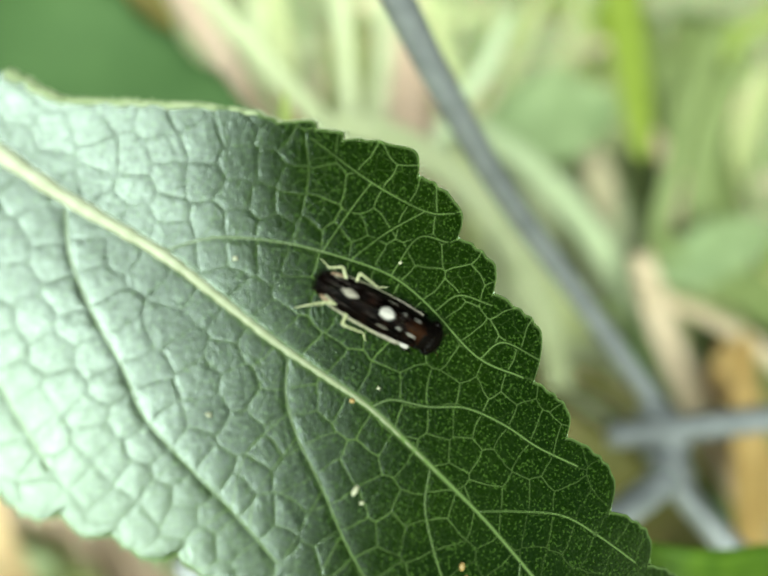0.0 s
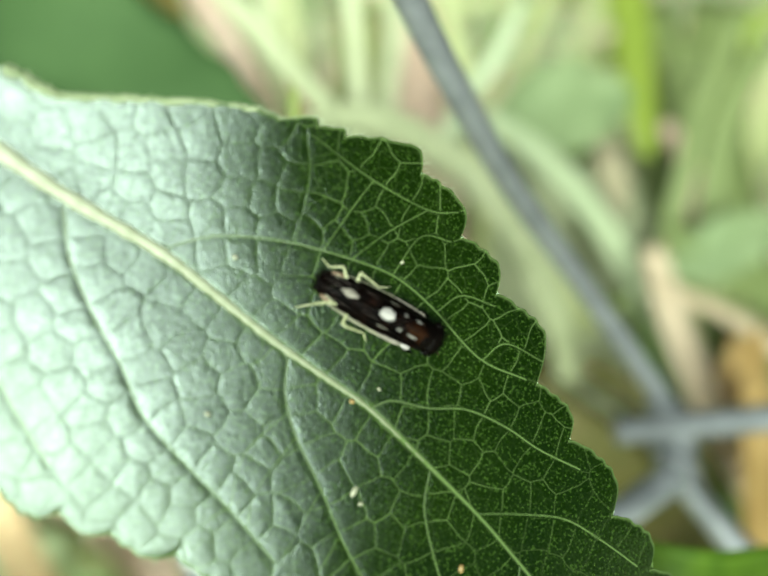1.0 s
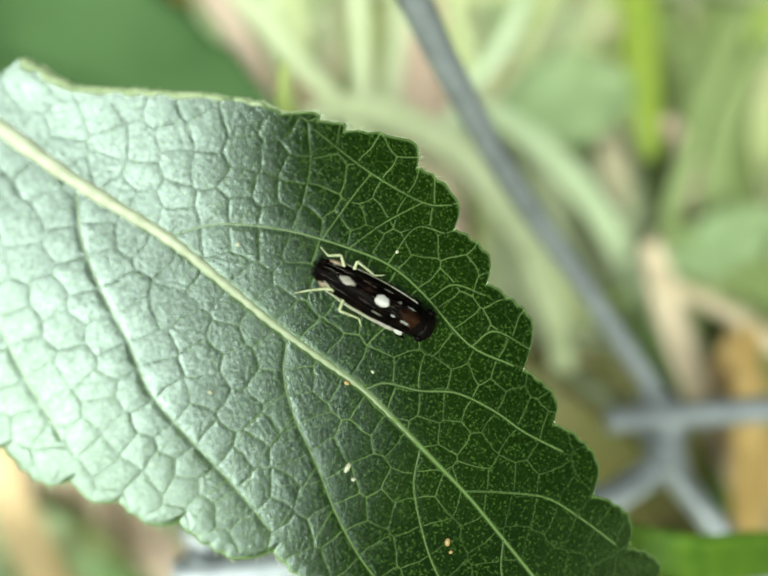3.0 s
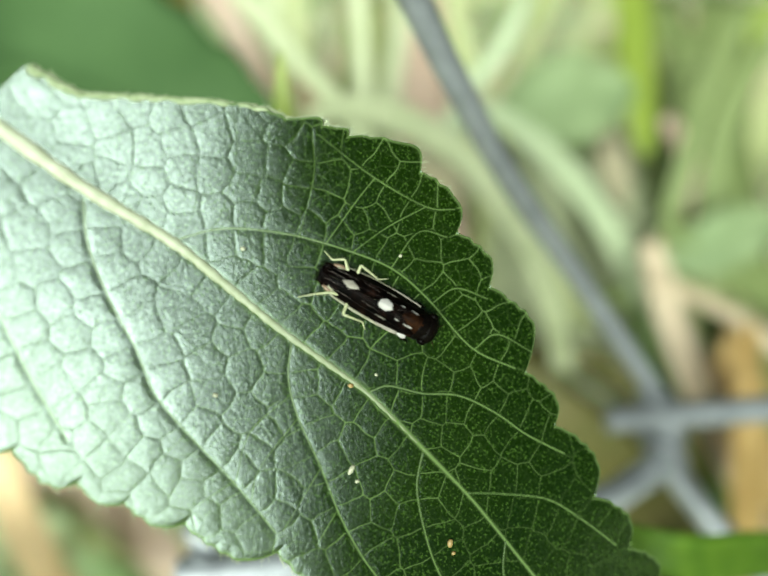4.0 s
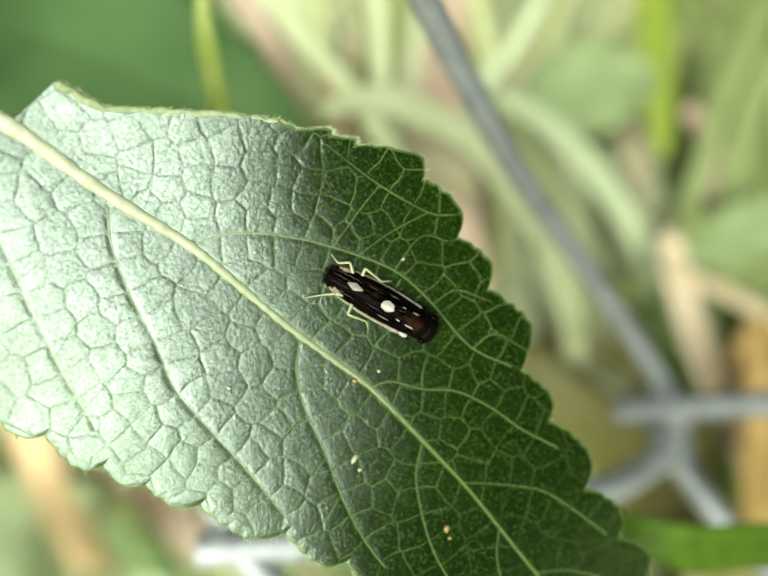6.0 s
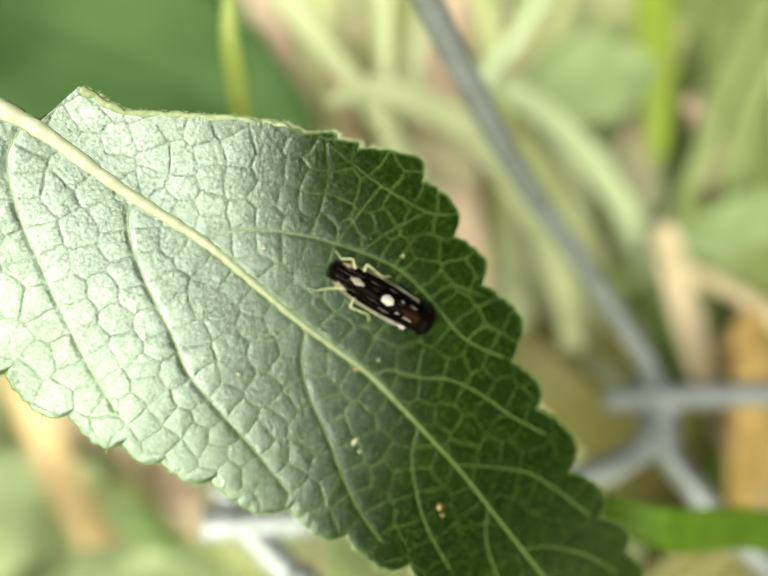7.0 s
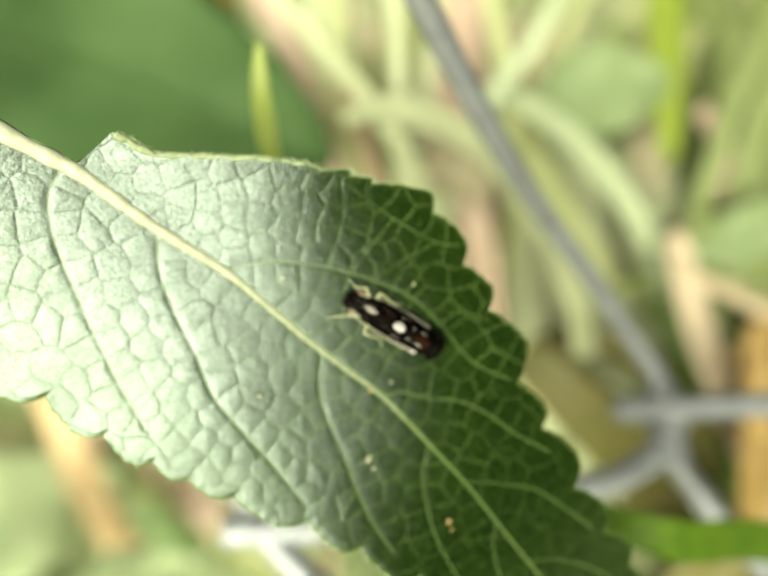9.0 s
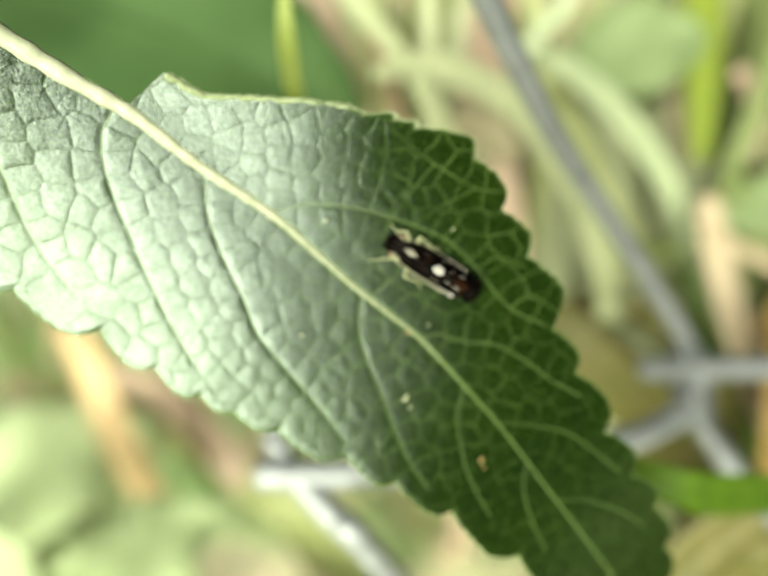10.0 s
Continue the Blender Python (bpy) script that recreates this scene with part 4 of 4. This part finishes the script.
build_ground()
build_meadow()
build_plant()
build_bug()
for a, b, size, stretch, turn, mat, text in (
        (4.48, -1.94, 0.085, 2.2, 100, GRAIN, "pale grain lying in a vein"), (4.89, -2.10, 0.06, 1.4, 60, GRAIN, "small pale grain on the leaf"),
        (-0.51, -2.91, 0.07, 1.3, 20, GRAIN, "small shining pale grain"), (-3.01, 1.14, 0.07, 1.2, 40, GRAIN, "tiny pale grain on the leaf"),
        (8.78, -1.67, 0.10, 1.5, 120, CRUMB, "yellow-brown crumb on the leaf"), (9.1, -1.85, 0.06, 1.3, 70, CRUMB, "tiny brown crumb on the leaf"),
        (3.04, 0.95, 0.055, 1.2, 10, GRAIN, "tiny pale grain on the leaf"), (2.62, 0.12, 0.075, 1.3, 30, CRUMB, "brown crumb by the midrib"),
        (0.98, 4.49, 0.06, 1.2, 80, GRAIN, "tiny pale grain on the leaf")):
    build_crumb("crumb", a, b, size, stretch, turn, mat, text)
build_fence()
build_blade([(11.3, 70.2, 214.2), (16.8, 68.7, 205), (23, 67.7, 193.7), (31.4, 67.7, 179.2), (38.8, 65.1, 159.2)], 5.9, SOFT_GRASS, "broad pale green grass blade behind the leaf", drift=(15, 10))
build_blade([(-15.7, 51.4, 239.2), (-11.5, 50, 235), (-8.5, 49, 231.6), (-5.1, 48, 228.1), (-2.1, 46.5, 224.1)], 1.8, PALE_GRASS, "pale slanting grass blade", tip=0.6)
build_blade([(-4.4, 58.2, 237.4), (-3.7, 56.3, 232.9), (-3.4, 54.8, 228.8), (-2.6, 50.8, 222.1)], 1.7, PALE_GRASS, "pale upright grass blade", tip=0.7)
build_blade([(-7.4, 45.1, 228.2), (-4.4, 46.9, 228.3), (-1.2, 47.7, 227.7), (2.7, 47.8, 225.8), (6.6, 47.2, 223.4), (10.3, 45.4, 219.7)], 2.8, PALE_GRASS, "pale arching grass blade", drift=(12, 20), tip=0.3)
build_blade([(13.3, 65.3, 232.8), (10.5, 62.6, 227.4), (7.6, 61.4, 223.6), (4.9, 58.4, 217.7)], 2.2, MIST_GRASS, "soft green slanting grass blade", tip=0.5)
build_blade([(7.9, 63.7, 221.9), (14.8, 63.4, 217.9), (21.3, 61.9, 212.8), (27.6, 58.8, 206)], 3.2, MIST_GRASS, "pale green arching grass blade", drift=(12, 20), tip=0.5)
build_blade([(-11.4, 65.3, 235.6), (-10.3, 61.8, 229), (-9.4, 58.9, 223.2), (-8.2, 57.1, 218.3)], 3.4, SOFT_GRASS, "soft green grass blade beside the dark leaf", tip=0.7)
build_blade([(-21, 62.8, 236.3), (-16.3, 60, 230.1), (-14, 58.3, 225.7), (-12.3, 56.6, 220.9)], 3.0, PINK_STRAW, "pinkish dry grass blade", "straw", "straw", tip=0.6)
build_blade([(-10.9, 60.1, 227), (-9.6, 59.1, 224), (-8.1, 57.7, 220.4), (-6.5, 55.6, 216.1)], 1.4, RED_STRAW, "red-brown withered grass blade", "straw", "straw", tip=0.5)
build_blade([(-0, 57.8, 219.8), (2.7, 56.8, 216.7), (4.9, 55.4, 213), (6.5, 53.2, 208.5)], 3.4, PINK_STRAW, "pinkish dry grass blade", "straw", "straw", tip=0.5)
build_blade([(-7.9, 66.8, 230.4), (-8.5, 64.3, 225.8), (-7.7, 61.1, 220.3)], 1.5, PALE_GRASS, "pale leaning grass blade", tip=0.6)
build_blade([(-13.4, 67.3, 234.6), (-13, 64, 229.2), (-11, 61.1, 223.9), (-7.7, 57.6, 218)], 1.9, PALE_GRASS, "pale curved grass blade", tip=0.7)
build_blade([(-0.6, 73.2, 233.5), (0.2, 70.1, 228.1), (-0.6, 66.8, 222.5), (-0.7, 62.1, 215.5)], 2.1, PALE_GRASS, "broad pale grass blade", tip=0.7)
build_blade([(4.4, 72.2, 233.8), (6.5, 69.3, 228.4), (8.2, 66.5, 223.4)], 2.0, SOFT_GRASS, "soft green upright grass blade", tip=0.7)
build_blade([(10.2, 68.7, 211.7), (15.1, 66.3, 206.4), (20.9, 63.5, 200.5), (26.3, 59.5, 193.4)], 4.0, SOFT_GRASS, "pale slanting grass blade behind the wire", drift=(12, 20), tip=0.6)
build_blade([(19.1, 76.7, 231.5), (16.7, 74, 226.8), (15.3, 71.8, 222.3)], 2.1, HAZE_GRASS, "olive green leaning grass blade", tip=0.6)
build_blade([(27.3, 19, 206.2), (24.3, 17.3, 204), (22.2, 15.5, 201.4), (19.9, 13, 198.3)], 5.2, BROWN_GRASS, "broad olive-brown grass blade low down", drift=(20, 0), tip=0.7)
build_blade([(39.9, 73.4, 229.8), (37.2, 69.3, 224.4), (35.4, 65.9, 219.6), (34.2, 62.3, 214.5)], 2.6, DEEP_GRASS, "mid green grass blade", tip=0.7)
build_blade([(46.1, 76.8, 224.3), (43.1, 73.2, 219.2), (41.3, 69.4, 213.9), (40.6, 65.1, 207.9)], 3.6, DEEP_GRASS, "soft-lit green grass blade", tip=0.7)
build_blade([(31.2, 56.6, 209.4), (36.6, 57.2, 207.7), (44.1, 56.2, 204.3)], 3.2, DEEP_GRASS, "mid green grass blade", drift=(20, 20), tip=0.6)
build_blade([(24.3, 63.4, 208.7), (30.7, 60.7, 202.9), (36.6, 60.5, 200), (43.8, 59.7, 196.5)], 2.5, SOFT_GRASS, "soft green slanting grass blade", drift=(20, 20), tip=0.4)
build_blade([(33.9, 70.7, 216.5), (37.1, 69.8, 213), (39.2, 68.1, 208.8)], 3.0, PINK_STRAW, "pinkish dry grass blade", "straw", "straw", tip=0.5)
build_blade([(42.2, 88.4, 221.3), (42, 80.8, 212.7), (42.1, 75, 205.6), (43.4, 68, 197.2)], 5.0, DEEP_GRASS, "mid green grass blade", tip=0.8)
build_blade([(49, 74.5, 203.1), (45.5, 70.1, 197.5), (41.8, 67, 193.2), (39.4, 62.9, 187.8)], 4.8, DEEP_GRASS, "mid green grass blade", tip=0.7)
build_blade([(40.1, 97.7, 216.3), (37.7, 94, 211.2), (36.6, 90.4, 205.8)], 8.2, HAZE_GRASS, "broad olive grass blade", tip=0.7)
build_blade([(37.2, 22.5, 191.9), (34, 21.7, 190.1), (30.1, 20.4, 187.9), (27.2, 18.4, 185)], 7.5, BROWN_GRASS, "broad olive-brown grass blade low down", drift=(20, 0), tip=0.8)
for points, width, mat, text in (
        ([(-5.6, 102.5, 221.2), (-5.1, 86.7, 211.4), (-3.0, 68.9, 199.5), (-0.3, 51.9, 188.3)], 10, HAZE_GRASS, "broad olive meadow grass blade"),
        ([(2.7, 102, 221.6), (3.4, 84.6, 208.7), (5.7, 65.4, 195.4), (7.7, 47.6, 183.5)], 11, PINK_STRAW, "broad pinkish dry blade in the meadow"),
        ([(12.2, 89, 206.8), (12, 68.4, 195.1), (15.2, 50.1, 185.4)], 11, PALE_GRASS, "broad pale meadow grass blade"),
        ([(21.4, 86.8, 206.7), (22.8, 65.7, 194.4), (25.8, 47.8, 185.2)], 11, PALE_GRASS, "broad pale meadow grass blade"),
        ([(32.7, 87.4, 205.1), (34.5, 66.6, 194.5), (36, 48.6, 185.2)], 11, PALE_GRASS, "broad pale meadow grass blade"),
        ([(44.5, 112.9, 219.3), (44.8, 90.4, 205.8), (41.8, 69.7, 194.2), (40.7, 49, 185.2)], 11, DEEP_GRASS, "broad mid green meadow grass blade"),
        ([(56.3, 113.8, 219.3), (51.3, 89.8, 204.7), (50.7, 70.4, 194.2), (50.2, 49.7, 185.2)], 12, DEEP_GRASS, "broad mid green meadow grass blade")):
    dry = ("straw", "straw") if mat is PINK_STRAW else ("grass_blade", "grass")
    build_blade(points, width, mat, text, *dry, tip=0.7)
build_blade([(12.4, 43.4, 199.4), (18.3, 38, 197.8), (22.7, 32.8, 197.9), (25.6, 26.6, 198.7)], 8.0, BROWN_GRASS, "broad olive-brown grass blade below the wire", drift=(20, 10), tip=0.6)
build_blade([(14.8, 46.9, 196.8), (18.6, 46.3, 198.4), (22.5, 45.7, 198.6), (24.8, 43.4, 198.9)], 3.2, BROWN_GRASS, "olive-brown withered grass blade", "straw", "straw", (20, 15), tip=0.5)
build_blade([(-77, 56.4, 150.1), (-64, 55.6, 151.5), (-52.4, 52.4, 151), (-42.6, 45.9, 149.1)], 9.0, PINK_STRAW, "broad pinkish withered blade near the ground", "straw", "straw", (20, -5), tip=0.6)
build_blade([(-72.9, 50.6, 140.2), (-58.4, 50.4, 143.3), (-45, 46.7, 144.8), (-33.9, 40.4, 145.6)], 11.0, HAZE_GRASS, "broad olive grass blade near the ground", drift=(20, -5), tip=0.6)
rng = np.random.RandomState(23)
for k in range(46):
    x0, y0, z0 = rng.uniform(-38, 110), rng.uniform(95, 175), rng.uniform(180, 214)
    dx, dy, arch = rng.normal(0, 26), rng.uniform(-16, 4), rng.uniform(2, 9)
    mat, text = ((GREEN_GRASS, "thin yellow-green meadow grass blade"), (SOFT_GRASS, "thin soft green meadow grass blade"), (STRAW, "thin dry straw among the meadow grass"))[(k % 3 > 0) + (k % 5 > 2)]
    dry = ("straw", "straw") if mat is STRAW else ("grass_blade", "grass")
    build_blade([(x0, y0, z0), (x0 - dx * 0.45, y0 + dy * 0.3, z0 + 3 - arch * 0.3), (x0 - dx * 0.85, y0 + dy * 0.7, z0 - arch * 2), (x0 - dx, y0 + dy, z0 - 45)], rng.uniform(3.0, 7.0), mat, text, *dry)
build_broad_plant("withered pinkish leaf among the grass", PINK_LEAF, [((31, 76, 206.5), (0.3, -0.6, -0.75), (0, -0.75, 0.65), 13, 4), ((3.2, 52.1, 217.9), (0.8, -0.4, -0.3), (0, -0.75, 0.65), 9, 5)], (40, 170, -3))
build_blade([(27.4, 51, 209.3), (31.9, 50.2, 206.3), (37.7, 50.1, 203.3), (45.9, 49.2, 198.3), (62.5, 45, 183.2)], 1.8, STRAW, "thin tan straw crossing the grass", "straw", "straw", (15, 10))
build_blade([(47.9, 56.3, 195.5), (45.9, 53.6, 192), (47.7, 50.7, 187.5), (57.5, 48.2, 172.5)], 5.9, RUST, "rusty dry grass blade", "straw", "straw", (40, 10), tip=0.5)
build_blade([(30.1, 52.9, 199.8), (36.1, 44.3, 189.7), (39, 40.9, 185.6), (42, 38.3, 182.4), (45.6, 35, 178.2), (57.4, 27.8, 158.9)], 3.4, OLIVE_GRASS, "green grass blade beside the wire", drift=(25, 0))
build_blade([(34.4, 42.7, 203), (38.1, 38.2, 198.4), (40.6, 35, 194.4), (43.2, 32.4, 191.2), (52.3, 25.3, 174.6)], 4.0, RUST, "dry tan straw below the wire", "straw", "straw", (20, 0))
build_blade([(29.6, 55, 208.9), (32.7, 49.5, 201.8), (37.7, 42.2, 193.5), (47.7, 35.1, 179), (61.5, 29.3, 160.1)], 4.1, STRAW, "dry tan straw behind the wire", "straw", "straw", (20, 0), tip=0.6)
build_blade([(36.2, 42.5, 208.8), (35, 37.8, 205.5), (35.5, 33.2, 200.1), (38.5, 26.9, 185.4)], 3.6, RUST, "rusty dry grass blade", "straw", "straw")
build_blade([(-62.8, 50.7, 178.5), (-58.9, 46.1, 171.2), (-55, 39.6, 162.8), (-50.1, 33.2, 151.4), (-46.8, 23.2, 132.7)], 7.5, ORANGE_STRAW, "dry orange-tan straw beside the leaf", "straw", "straw", (0, -10), tip=0.6)
build_blade([(10.3, 14.2, 222.1), (13.5, 14.1, 220.1), (17, 13.9, 219.1), (24.1, 15.5, 216.2), (40.1, 17.1, 205.3)], 2.9, OLIVE_GRASS, "deep green grass blade", drift=(30, 10))
build_blade([(-8.6, 55.5, 218.5), (-17.6, 55.5, 219.6), (-36.6, 57.9, 219.6), (-52.3, 59.2, 219.5), (-83.5, 63.4, 200.5)], 0.9, SWAY_GRASS, "thin olive grass stalk", drift=(-20, 10))
build_blade([(48.5, 53.1, 198.9), (43.2, 53.8, 203), (37.6, 54.4, 204.5), (32.9, 57.1, 199.9)], 3.2, DEEP_GRASS, "mid green bent grass blade", drift=(-8, 30))
build_broad_plant("broad soft green leaves among the grass", MINT_LEAF,
                  [((20.6, 70.1, 218.4), (1, 0.1, 0.1), (0, -0.75, 0.65), 17, 11), ((39.4, 58.2, 206.8), (0.9, 0.3, 0.3), (0, -0.75, 0.65), 16, 7)], (90, 150, -3))
build_broad_plant("withered brown leaf above the dark leaves", BROWN_LEAF, [((-23.8, 60, 235.2), (0.75, -0.35, -0.5), (0, -0.7, 0.7), 10.9, 4.8)], (-112, 140, -3))
build_broad_plant("broad dark green leaves in the shade", DARK_LEAF,
                  [((-33.1, 51.8, 227), (0.8, -0.25, -0.1), (0.1, -0.6, 0.8), 52, 22.9), ((-32.4, 47, 221.6), (0.7, 0.2, 0.1), (0, -0.5, 0.85), 30.1, 16.2)], (-110, 150, -3))
build_broad_plant("broad light green leaves near the ground", LIGHT_LEAF,
                  [((-43.6, 21.6, 160.7), (0.8, 0.5, -0.1), (0.1, -0.3, 0.9), 26, 14), ((-57.6, 13, 172.3), (0.8, -0.3, 0.1), (0, -0.4, 0.9), 30, 16), ((-76.6, 33.4, 149.6), (0.8, 0.5, -0.1), (0.1, -0.3, 0.9), 50, 26), ((-38.9, 8.5, 127.8), (0.8, -0.4, 0.2), (-0.2, -0.4, 0.9), 75, 40),
                   ((-70.9, -3.8, 134.4), (0.6, -0.7, 0.1), (0.2, -0.5, 0.8), 66, 34), ((-14.5, 13.9, 109.9), (0.9, 0.1, -0.2), (0, -0.5, 0.8), 60, 34)], (-95, 20, -3))

# the swaying grass blade behind the leaf: its tip is at its own origin
SWAY = [(0, -5.2, 30.4, 238), (0.6, -5, 30.6, 237.9), (1, -5.1, 30.7, 237.8), (1.5, -5.5, 30.6, 238.2), (2, -5.5, 30.1, 238.7), (2.5, -5.6, 30.4, 238.7), (4, -6, 30.9, 239.2), (4.5, -6.4, 29.6, 239.9), (5, -8.7, 31.2, 241.8), (5.5, -11.2, 32.6, 242.7), (7, -9.7, 30.9, 242.4), (7.5, -9.2, 30, 241.7), (8.5, -8.5, 28.5, 242.3), (9, -8.5, 28.7, 242.3), (9.5, -8.8, 29.4, 242.7), (10, -9.3, 29.2, 242.8)]
v, f = ribbon([(0, 0, 0), (0.05, -1.5, -4), (0.3, -1, -14), (0.5, 8, -70), (1, 30, -160), (2, 40, -246)], 1.15, 40, tip=0.05)
droop = [(0.7, -8.4, -7.4), (0, 0, 0), (-0.8, 9.8, 8.6), (-1.6, 18.6, 16.3), (6, 38, 36), (45, 55, 30), (105, 60, -80), (120, 65, -230)]
swaying_blade = tagged(mesh_ob("grass_blade", v * MM, f, SWAY_GRASS), "thin pointed grass blade swaying behind the leaf", "grass")
stalk_line = spline([(0, 0, 0), (0.05, -1.5, -4), (0.3, -1, -14), (0.5, 8, -70), (1, 30, -160), (2, 40, -246)], 40)
mesh_ob("midrib", *tube(stalk_line * MM, np.linspace(0.02, 0.09, 40) * MM, 6), GREEN_GRASS, swaying_blade)
DRIFT = [(0, 31.4, 74.9, 222.6), (1, 30.8, 75.5, 221.1), (2.5, 31.2, 74.7, 220.5), (4.5, 30.1, 74.9, 221), (5.5, 30.3, 74.8, 220.1), (7, 29.7, 72.9, 218.6), (8, 29.8, 73.1, 219.3), (9, 29.4, 73.3, 219.7), (10, 30.3, 71.5, 215.2)]
v, f = ribbon(droop, 4.8, 60, tip=0.3)
drooping_blade = tagged(mesh_ob("grass_blade", v * MM, f, GREEN_GRASS), "yellow-green grass blade drooping behind the fence", "grass")
mesh_ob("midrib", *tube(spline(droop, 60) * MM, np.linspace(0.1, 0.3, 60) * MM, 6), GREEN_GRASS, drooping_blade)


def motions():
    walk(swaying_blade, [(t, pose(x * MM, y * MM, z * MM)) for t, x, y, z in SWAY])
    walk(drooping_blade, [(t, pose(x * MM, y * MM, z * MM)) for t, x, y, z in DRIFT])


motions()
